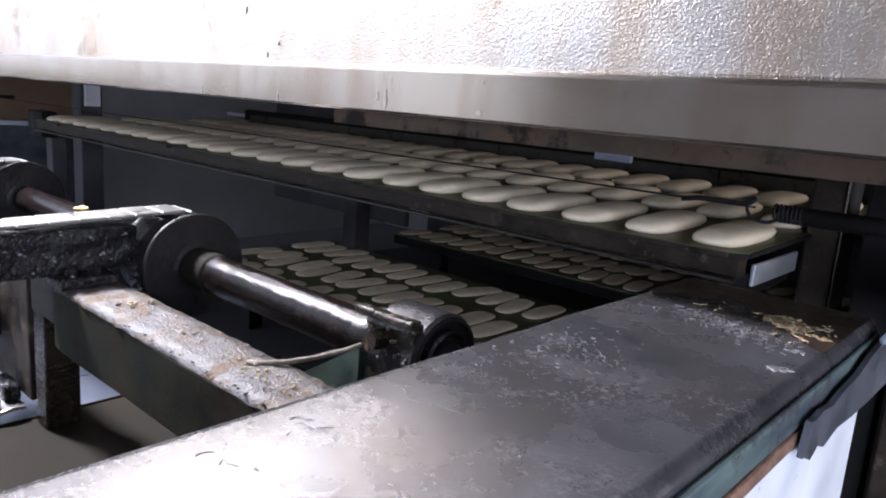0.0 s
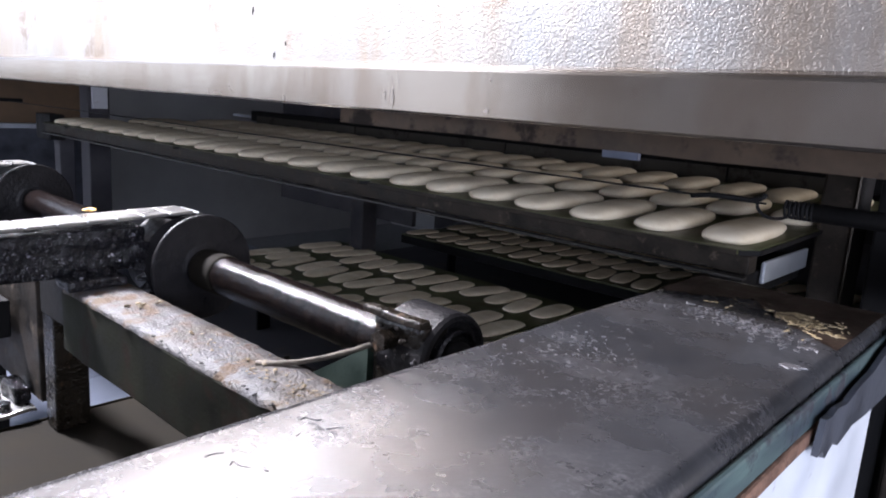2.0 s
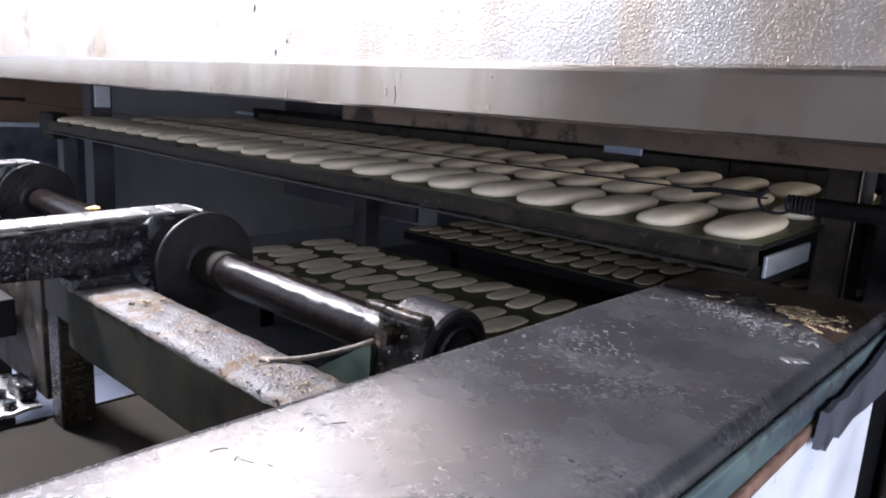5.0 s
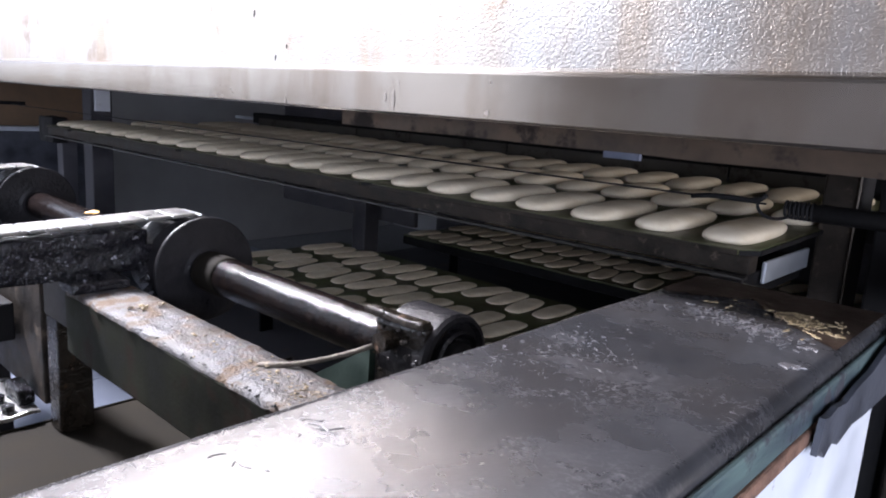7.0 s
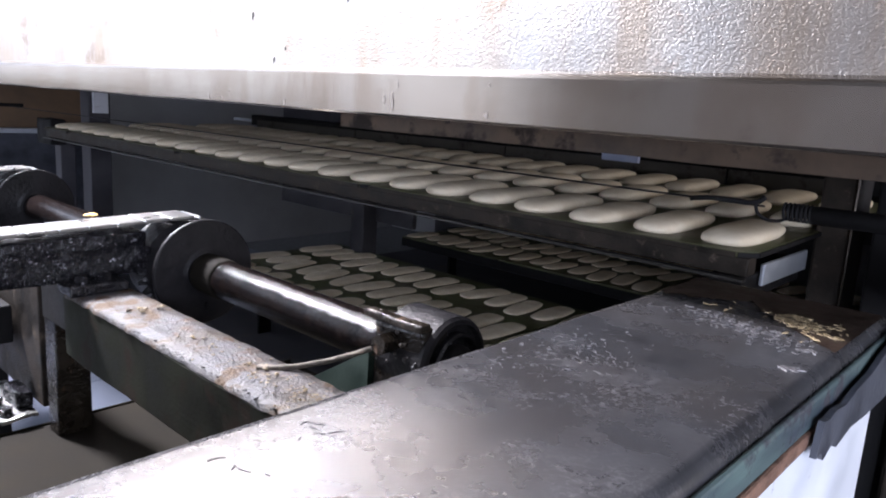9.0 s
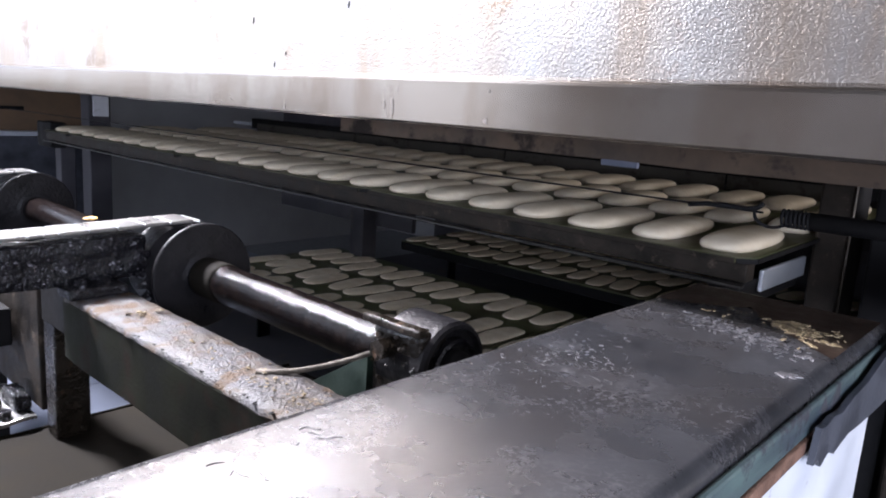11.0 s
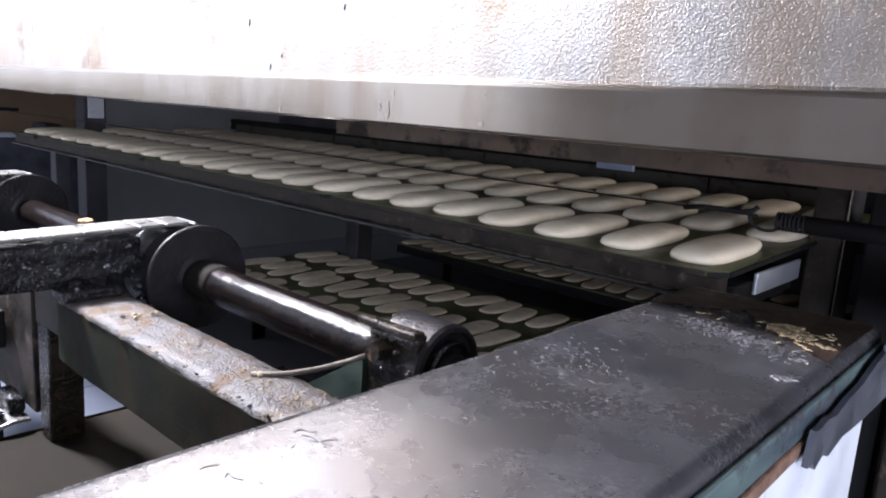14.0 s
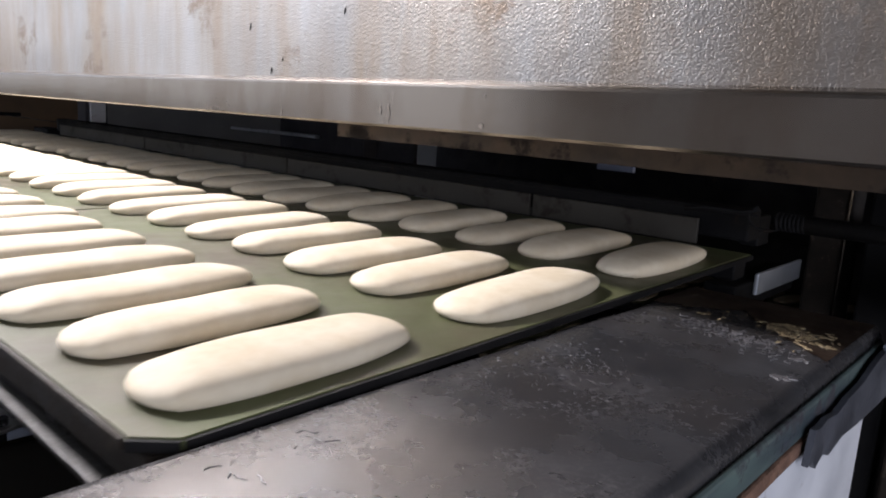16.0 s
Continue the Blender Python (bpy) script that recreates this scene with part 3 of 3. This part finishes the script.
for x in (-1.35, -2.5):
    part("arm", box(x, x + 0.03, 0.98, 1.9, 0.79, 0.814, 0.002), M_BLACK, sup)

part("end_bracket", roughen(box(-2.70, -2.575, 0.88, 0.93, 0.79, 0.874, 0.004), 0.002, 30, 3), M_BLACK, sup, "dark bracket at the tray end")
part("end_post", box(-2.70, -2.65, 0.935, 0.985, 0.0, 0.80, 0.003), M_SOOT, sup)

wire = thing("sprung_guide_wire", "black wire with hook and coil spring stretched over the trays", "guide wire")
part("wire", rod((-2.7, 0.8, 0.908), (-0.262, 0.8, 0.9145), 0.0012, 8), M_BLACK, wire, "thin taut wire")
part("hook_shank", sweep([(-0.345, 0.8, 0.9125), (-0.325, 0.799, 0.916), (-0.30, 0.8, 0.9165), (-0.28, 0.801, 0.916), (-0.268, 0.8, 0.919), (-0.263, 0.8, 0.924)], 0.003, 8), M_BLACK, wire, smooth=True)
part("hook_eye", sweep([(-0.271 + 0.0185 - 0.0185 * math.cos(a), 0.8, 0.9135 - 0.0135 * math.sin(a) * (1 if a < math.pi else 0.5)) for a in [k * math.pi * 1.15 / 20 for k in range(-2, 21)]], 0.0018, 8), M_BLACK, wire, smooth=True)
part("spring", sweep([(-0.242 + 0.030 * k / 84, 0.8 + 0.0085 * math.cos(k * math.tau / 12), 0.912 + 0.0085 * math.sin(k * math.tau / 12)) for k in range(85)], 0.0017, 6), M_BLACK, wire, "coil spring", smooth=True)
part("arm", rod((-0.214, 0.8, 0.912), (0.2, 0.81, 0.913), 0.0095, 20), M_BLACK, wire, smooth=True)

part("hanger", box(0.15, 0.17, 0.741, 0.83, 0.90, 1.02, 0.002), M_BLACK, wire)

# ---- trays and dough ----
Z_TRAY = 0.845
COL, ROW = 0.0970, 0.242
TRAYS = [(-0.287, 0.681), (-0.973, 0.684), (-1.662, 0.684), (-2.351, 0.21)]   # right edge, width
TRAY_DEPTH = 0.757


def baking_tray(w, depth):
    """A flat coated board, local: right edge at x=0, front at y=0, top at z=0."""
    bm = bmesh.new()
    c = 0.018
    out = [(0, c), (-c, 0), (-w + 0.004, 0), (-w, 0.004), (-w, depth), (0, depth)]
    top = [bm.verts.new((x, y, 0)) for x, y in out]
    bot = [bm.verts.new((x, y, -0.006)) for x, y in out]
    bm.faces.new(top)
    bm.faces.new(bot[::-1])
    for i in range(len(out)):
        j = (i + 1) % len(out)
        bm.faces.new((top[j], top[i], bot[i], bot[j]))
    bmesh.ops.bevel(bm, geom=[e for e in bm.edges if e.verts[0].co.z == e.verts[1].co.z == 0], offset=0.0012, segments=2, affect="EDGES")
    return bm


def dough_mesh(k, flat=1.0):
    """One risen oblong piece with a flat base, round ends and a soft domed top."""
    rnd = random.Random(k)
    L, W, H = 0.192 + rnd.uniform(-0.007, 0.007), 0.069 + rnd.uniform(-0.003, 0.003), 0.0178 + rnd.uniform(-0.0012, 0.0012)
    W, H = W / flat ** 0.3, H * flat
    bend, lean = rnd.uniform(-0.004, 0.004), rnd.uniform(-0.05, 0.05)
    bm = bmesh.new()
    n, rings = 48, []
    half = L / 2 - W / 2
    off = Vector((k * 3.1, 0, 0))
    for fz, fr in ((0.0, 0.915), (0.08, 0.955), (0.22, 0.99), (0.38, 1.0), (0.56, 0.975), (0.72, 0.905), (0.84, 0.79), (0.925, 0.63), (0.975, 0.42), (0.997, 0.2), (1.0, 0.05)):
        ring = []
        for i in range(n):
            a = i * math.tau / n
            c, d = math.cos(a), math.sin(a)
            # the flanks run straight between the two round ends
            y = W / 2 * fr * d + half * math.copysign(min(1.0, abs(d) * 1.5) ** 0.8, d) * (0.55 + 0.45 * fr)
            u = y / (L / 2)
            x = W / 2 * fr * c * (1 + lean * u) + bend * (u * u - 0.4)
            p = Vector((x, y, H * fz * (1 - 0.16 * u ** 4)))
            q = noise.noise_vector(p * 16 + off)
            ring.append(bm.verts.new(p + Vector((q.x * 0.0022, q.y * 0.0022, q.z * 0.0016 * (fz > 0.1)))))
        rings.append(ring)
    for a, b in zip(rings, rings[1:]):
        for i in range(n):
            bm.faces.new((a[i], a[(i + 1) % n], b[(i + 1) % n], b[i]))
    bm.faces.new(rings[0][::-1])
    bm.faces.new(rings[-1])
    me = bpy.data.meshes.new("dough_piece")
    bm.to_mesh(me)
    bm.free()
    me.materials.append(M_DOUGH)
    for p in me.polygons:
        p.use_smooth = True
    return me


DOUGH = [dough_mesh(k) for k in range(12)]
LOW_DOUGH = [dough_mesh(20 + k, 0.7) for k in range(10)]
MOVING = []          # (object, x, y behind the front edge, z, turn)
rnd = random.Random(4)

for x, w in TRAYS:
    tray = tagged(part("baking_tray", baking_tray(w, TRAY_DEPTH), M_TRAY), "flat green coated baking tray carrying rows of dough", "baking tray", "trays on the carrier")
    MOVING.append((tray, x, 0.0, 0.0, 0))
    part("edge_strip", box(-w + 0.002, -0.020, -0.0025, 0.0005, -0.0065, -0.0008), M_SMUT, tray, "dark worn front edge")
    strip = part("edge_strip", box(-0.0127, 0.0127, -0.0022, 0.0004, -0.0065, -0.0008), M_BLACK, tray, "dark worn corner edge")
    strip.matrix_basis = pose(-0.009, 0.009, 0, 0, 0, 45)
    part("edge_strip", box(-0.0005, 0.0022, 0.020, TRAY_DEPTH - 0.002, -0.0065, -0.0008), M_BLACK, tray, "dark worn side edge")
    n = round(w / COL)
    for i in range(n):
        for j in range(3):
            ob = new("dough_piece", rnd.choice(DOUGH))
            tagged(ob, "smooth oblong piece of pale raw dough on a green tray", "dough", "dough pieces on the moving trays")
            px = x - 0.0490 - i * COL + rnd.uniform(-0.003, 0.003)
            py = 0.110 + j * ROW + rnd.uniform(-0.004, 0.004)
            MOVING.append((ob, px, py, 0.0, rnd.uniform(-2, 2) + (180 if rnd.random() < 0.5 else 0)))

carrier = thing("tray_carrier", "dark steel carrier frame with bright worn front edge under the trays", "carrier")
bar = part("front_bar", roughen(box(-2.56, -0.292, 0.004, 0.03, 0.0, 0.0225, 0.002), 0.0008, 20, 8), M_SMUT, carrier)
part("wear_edge", roughen(box(-2.56, -0.293, -0.007, 0.006, -0.006, -0.002, 0.001), 0.0006, 14, 8), M_WEAR, bar, "worn bright steel edge")
part("rear_bar", box(-2.56, -0.292, 0.72, 0.755, 0.0, 0.0225, 0.002), M_BLACK, carrier)
for x in (-0.36, -0.95, -1.6, -2.25):
    part("bearer", box(x - 0.03, x, 0.03, 0.72, 0.0, 0.022, 0.002), M_BLACK, carrier)
MOVING.append((carrier, 0.0, 0.0, -0.0295, 0))

pusher = thing("pusher_bar", "grey sheet metal pusher behind the trays on a black bar", "pusher")
for a, b in ((-0.36, -0.62), (-0.625, -1.25), (-1.255, -1.9), (-1.905, -2.5)):
    part("blade", box(b, a, 0.0, 0.004, 0.0, 0.033, 0.001), M_BLADE, pusher, "dull grey brown blade")
part("back_bar", box(-2.56, -0.3, 0.012, 0.05, 0.01, 0.05, 0.003), M_BLACK, pusher)
part("foot", box(-0.325, -0.30, 0.05, 0.09, 0.0, 0.04, 0.003), M_BLACK, pusher)
MOVING.append((pusher, 0.0, TRAY_DEPTH + 0.004, 0.0005, 0))


def lower_tray(y_front):
    for x, w in ((-0.46, 0.684), (-1.149, 0.684), (-1.838, 0.584)):
        t = tagged(part("baking_tray", baking_tray(w, TRAY_DEPTH), M_TRAY), "green coated tray of dough on a lower deck", "baking tray", "trays on the lower deck")
        t.location = (x, y_front, 0.37)
        for i in range(round(w / COL)):
            for j in range(3):
                ob = new("dough_piece", rnd.choice(LOW_DOUGH))
                tagged(ob, "pale oblong piece of raw dough on a lower tray", "dough", "dough pieces on the lower deck")
                ob.matrix_basis = pose(x - 0.049 - i * COL + rnd.uniform(-0.007, 0.007), y_front + 0.125 + j * 0.24 + rnd.uniform(-0.03, 0.03), 0.37, 0, 0, rnd.uniform(-16, 9))
    d = thing("deck_frame", "dark steel deck frame under the lower trays", "deck")
    part("front_bar", box(-2.42, -0.44, y_front, y_front + 0.04, 0.325, 0.3635, 0.002), M_BLACK, d)
    part("rear_bar", box(-2.42, -0.44, y_front + 0.71, y_front + 0.75, 0.325, 0.3635, 0.002), M_BLACK, d)
    for x in (-2.42, -0.46):
        part("hanger", box(x, x + 0.012, y_front + 0.34, y_front + 0.4, 0.04, 0.3635, 0.002), M_BLACK, d)


lower_tray(1.235)
lower_tray(2.375)

# ---- left end: carton, white sheet, bright machine part on the floor ----
carton = thing("carton", "plain brown cardboard carton with a dark taped edge", "carton")
part("box_body", box(-3.85, -3.4, 0.75, 1.33, 0.795, 1.25, 0.004), M_CARD, carton)
part("tape", box(-3.401, -3.397, 0.76, 1.06, 0.882, 0.897), M_BLACK, carton, "dark tape strip")
part("flap", box(-3.86, -3.39, 0.75, 1.33, 1.2505, 1.258, 0.002), M_CARD, carton)
stand = thing("stand", "dull blue grey stand with a pale top under a carton", "stand")
part("cabinet_body", box(-3.9, -3.38, 0.72, 1.36, 0.0, 0.774, 0.004), M_DULL, stand)
part("top_board", box(-3.91, -3.37, 0.71, 1.37, 0.7745, 0.7945, 0.003), M_ALU, stand, "pale bluish top board")
part("edge_sheet", box(-2.8195, -2.806, 1.112, 1.168, 0.89, 1.3, 0.002), M_WHITE, cab, "narrow white painted sheet")

# ---- baked grease with the hood's shade painted in, and crumbs on the side frame ----
film = bmesh.new()
rim_ = []
for k in range(120):
    x = -0.2835 + 0.165 * k / 119
    low = 0.618 + 0.030 * math.exp(-((x + 0.216) / 0.022) ** 2) - 0.055 * max(0.0, (x + 0.19) / 0.06) ** 1.2
    rim_.append((x, max(0.555, low + 0.010 * noise.noise((x * 60, 1, 4)) + 0.006 * noise.noise((x * 190, 2, 8)))))
rim_ += [(-0.1185, 0.706), (-0.2835, 0.706)]
vs = [film.verts.new((x, y, 0.8440)) for x, y in rim_]
film.faces.new(vs)
tagged(part("grease_stain", film, M_GREASE_FILM), "dark brown baked grease stain with painted hood shade on the steel plate", "stain", kind="stuff")


def crumbs(name, label, mat, spots, seed):
    """Small baked flakes heaped round the spots: (x, y, spread x, spread y, count, size, z)."""
    r = random.Random(seed)
    bm = bmesh.new()
    for x, y, sx, sy, n, size, z in spots:
        for _ in range(n):
            s = size * r.uniform(0.3, 1.0)
            m = Matrix.Translation((x + r.gauss(0, sx), y + r.gauss(0, sy), z + s * 0.15)) @ Euler((r.uniform(-0.3, 0.3), r.uniform(-0.3, 0.3), r.uniform(0, 6))).to_matrix().to_4x4() @ Matrix.Diagonal((s * r.uniform(0.6, 1.6), s, s * 0.35, 1))
            v = bmesh.ops.create_icosphere(bm, subdivisions=1, radius=0.5, matrix=m)["verts"]
            for w in v:
                w.co += noise.noise_vector(w.co * 400) * s * 0.15
    return tagged(part(name, bm, mat), label, "crumbs", kind="stuff")


def blotches(name, label, mat, spots, seed):
    """Thin dried films with ragged outlines: (x, y, spread x, spread y, count, size, z)."""
    r = random.Random(seed)
    bm = bmesh.new()
    for x, y, sx, sy, n, size, z in spots:
        for _ in range(n):
            s, turn, q, o = size * r.uniform(0.35, 1.0), r.uniform(0, 6.3), r.uniform(0.25, 0.8), r.uniform(0, 90)
            px, py = x + r.gauss(0, sx), y + r.gauss(0, sy)
            ring = []
            for k in range(30):
                t = k * math.tau / 30
                g = s * (0.65 + 0.6 * noise.noise((1.6 * math.cos(t), 1.6 * math.sin(t), o)) + 0.35 * noise.noise((5 * math.cos(t), 5 * math.sin(t), o)))
                u, v = g * math.cos(t), g * q * math.sin(t)
                ring.append((px + u * math.cos(turn) - v * math.sin(turn), py + u * math.sin(turn) + v * math.cos(turn)))
            top = [bm.verts.new((u + 0.12 * (px - u), v + 0.12 * (py - v), z + 0.0003 + r.uniform(0, 0.0002))) for u, v in ring]
            low = [bm.verts.new((u, v, z - 0.0004)) for u, v in ring]
            bm.faces.new(top)
            for k in range(30):
                m = (k + 1) % 30
                bm.faces.new((low[k], low[m], top[m], top[k]))
    return tagged(part(name, bm, mat), label, "residue", kind="stuff")


blotches("crust_patches", "yellow brown baked-on crust patches on the steel plate", M_CRUST, [(-0.171, 0.624, 0.006, 0.005, 26, 0.012, 0.8446), (-0.157, 0.609, 0.008, 0.006, 34, 0.010, 0.8446), (-0.135, 0.632, 0.006, 0.008, 10, 0.006, 0.8446), (-0.142, 0.590, 0.007, 0.012, 14, 0.008, 0.8446), (-0.228, 0.609, 0.003, 0.003, 3, 0.005, 0.8442), (-0.215, 0.604, 0.002, 0.002, 2, 0.004, 0.8442)], 2)
blotches("film_patches", "whitish dried dough smears on the steel plate", M_FLAKE, [(-0.1335, 0.544, 0.002, 0.002, 5, 0.008, 0.8436), (-0.131, 0.492, 0.002, 0.003, 5, 0.009, 0.8436), (-0.22, 0.575, 0.016, 0.008, 50, 0.0035, 0.8434), (-0.185, 0.565, 0.018, 0.010, 70, 0.0035, 0.8434), (-0.15, 0.545, 0.012, 0.014, 40, 0.003, 0.8434), (-0.25, 0.41, 0.012, 0.03, 40, 0.0025, 0.8434)], 6)
rr = random.Random(12)
ridge = bmesh.new()
for cx, cy, sx, sy, n, size in ((-0.262, 0.245, 0.007, 0.012, 30, 0.005), (-0.255, 0.20, 0.006, 0.01, 3, 0.03), (-0.25, 0.15, 0.012, 0.02, 5, 0.010), (-0.262, 0.335, 0.006, 0.014, 24, 0.006), (-0.225, 0.385, 0.016, 0.02, 80, 0.007), (-0.245, 0.40, 0.014, 0.035, 90, 0.007), (-0.2, 0.56, 0.03, 0.012, 60, 0.007)):
    for _ in range(n):
        x, y, t, s = cx + rr.gauss(0, sx), cy + rr.gauss(0, sy), rr.uniform(0, 6.3), size * rr.uniform(0.4, 1)
        if not -0.276 < x < -0.13:
            continue
        pts = []
        for k in range(7):
            pts.append((x, min(0.7, y), 0.8431))
            t += rr.uniform(-0.9, 0.9)
            x, y = max(-0.277, x + math.cos(t) * s / 6), y + math.sin(t) * s / 6
        sweep(pts, 0.00026 * rr.uniform(0.6, 1.3), 5, ridge)
tagged(part("dried_film_ridges", ridge, M_FLAKE), "thin curled ridges of dried dough film on the plate", "residue", kind="stuff")
crumbs("crumbs", "burnt crumbs on the steel plate", M_CRUST, [(-0.158, 0.607, 0.012, 0.010, 14, 0.0035, 0.8446), (-0.142, 0.600, 0.004, 0.02, 8, 0.003, 0.8446), (-0.205, 0.628, 0.02, 0.006, 10, 0.003, 0.844)], 2)
crumbs("scraps", "yellow dough scraps on the rusty beam top", M_CRUST, [(-0.775, 0.352, 0.008, 0.008, 7, 0.012, 0.752), (-0.60, 0.345, 0.05, 0.012, 14, 0.005, 0.752), (-0.48, 0.35, 0.05, 0.011, 30, 0.0045, 0.752), (-0.70, 0.35, 0.1, 0.011, 12, 0.004, 0.752)], 5)

crumbs("beam_crumbs", "tan crumbs thick on the rusty beam top", M_TAN, [(-0.42, 0.352, 0.06, 0.012, 420, 0.0034, 0.7500), (-0.58, 0.352, 0.06, 0.011, 120, 0.003, 0.7500), (-0.78, 0.35, 0.05, 0.011, 25, 0.003, 0.7500)], 15)
crumbs("paint_flakes", "curled dark paint flakes along the beam edge", M_BLACK, [(-0.47, 0.3175, 0.03, 0.002, 8, 0.0065, 0.7495), (-0.62, 0.317, 0.12, 0.002, 26, 0.0035, 0.7495), (-0.62, 0.352, 0.12, 0.010, 14, 0.003, 0.750)], 16)

crumbs("chain_scraps", "yellow dough scrap on the conveyor chain", M_SCRAP, [(-0.966, 0.372, 0.004, 0.007, 6, 0.012, 0.829)], 9)

# ---- dark frame and bright fitting under the conveyors ----
frm = thing("conveyor_frame", "dark blue grey conveyor frame with upright and rail", "frame")
part("upright", roughen(box(-1.42, -1.37, 0.34, 0.38, 0.0, 0.742, 0.003), 0.001, 20, 3), M_BLACK, frm)
part("web", roughen(box(-1.369, -1.09, 0.345, 0.375, 0.525, 0.742, 0.003), 0.001, 20, 3), M_SMUT, frm)
part("rail", box(-2.3, -1.19, 0.31, 0.34, 0.60, 0.66, 0.003), M_BLACK, frm)
fit_ = thing("angle_fitting", "shiny steel angle fitting with dark bolts", "fitting")
angle = part("angle", roughen(box(-1.24, -1.088, 0.28, 0.339, 0.515, 0.521, 0.001), 0.004, 30, 5), M_CHAIN, fit_, "bright worn steel")
part("folded_edge", roughen(box(-1.24, -1.0875, 0.275, 0.2795, 0.488, 0.527, 0.001), 0.002, 30, 4), M_CHAIN, fit_, "bright worn edge")
part("stop", roughen(box(-1.17, -1.11, 0.315, 0.338, 0.5225, 0.548, 0.004), 0.003, 50, 3), M_GREASE, fit_)
for x in (-1.2, -1.15, -1.105):
    part("bolt", rod((x, 0.30, 0.521), (x, 0.30, 0.532), 0.009, 6), M_GREASE, angle)

# ---- floor tiles ----
tile = bmesh.new()
box(-0.148, 0.148, -0.148, 0.148, -0.01, 0.0, 0.002, 1, tile)
tm = bpy.data.meshes.new("tile")
tile.to_mesh(tm)
tile.free()
tm.materials.append(M_FLOOR)
for i in range(12):
    for j in range(14):
        o = new("tile", tm)
        o.parent = floor
        o.location = (-4.05 + i * 0.3, -1.5 + j * 0.3, 0.004)


# ---- what moves ----
# seconds, sideways drift and front edge of the trays, its height, and how far their rear is lifted
FRONT = [(0.0, 0.002, 0.856, 0.8505, 1.0), (13.6, 0.002, 0.856, 0.8505, 1.0), (13.7, 0.0027, 0.853, 0.8498, 1.11), (13.8, 0.0035, 0.836, 0.8491, 1.23), (13.9, 0.0043, 0.816, 0.8484, 1.34), (14.0, 0.005, 0.779, 0.8478, 1.45), (14.1, 0.006, 0.736, 0.8471, 1.56), (14.2, 0.007, 0.697, 0.8464, 1.67), (14.3, 0.008, 0.655, 0.8457, 1.79), (14.5, 0.008, 0.581, 0.845, 1.81), (14.7, 0.005, 0.519, 0.845, 1.63), (15.0, 0.001, 0.437, 0.845, 1.35), (15.2, 0.0006, 0.378, 0.845, 1.27), (15.5, 0.0, 0.287, 0.845, 1.15), (15.7, -0.002, 0.227, 0.845, 1.07), (15.8, -0.003, 0.195, 0.845, 1.03), (16.0, -0.005, 0.133, 0.845, 0.95)]


def motions():
    for ob, x, y, z, turn in MOVING:
        walk(ob, [(t, pose(side, f, h, lift) @ pose(x, y, z, 0, 0, turn)) for t, side, f, h, lift in FRONT])


motions()
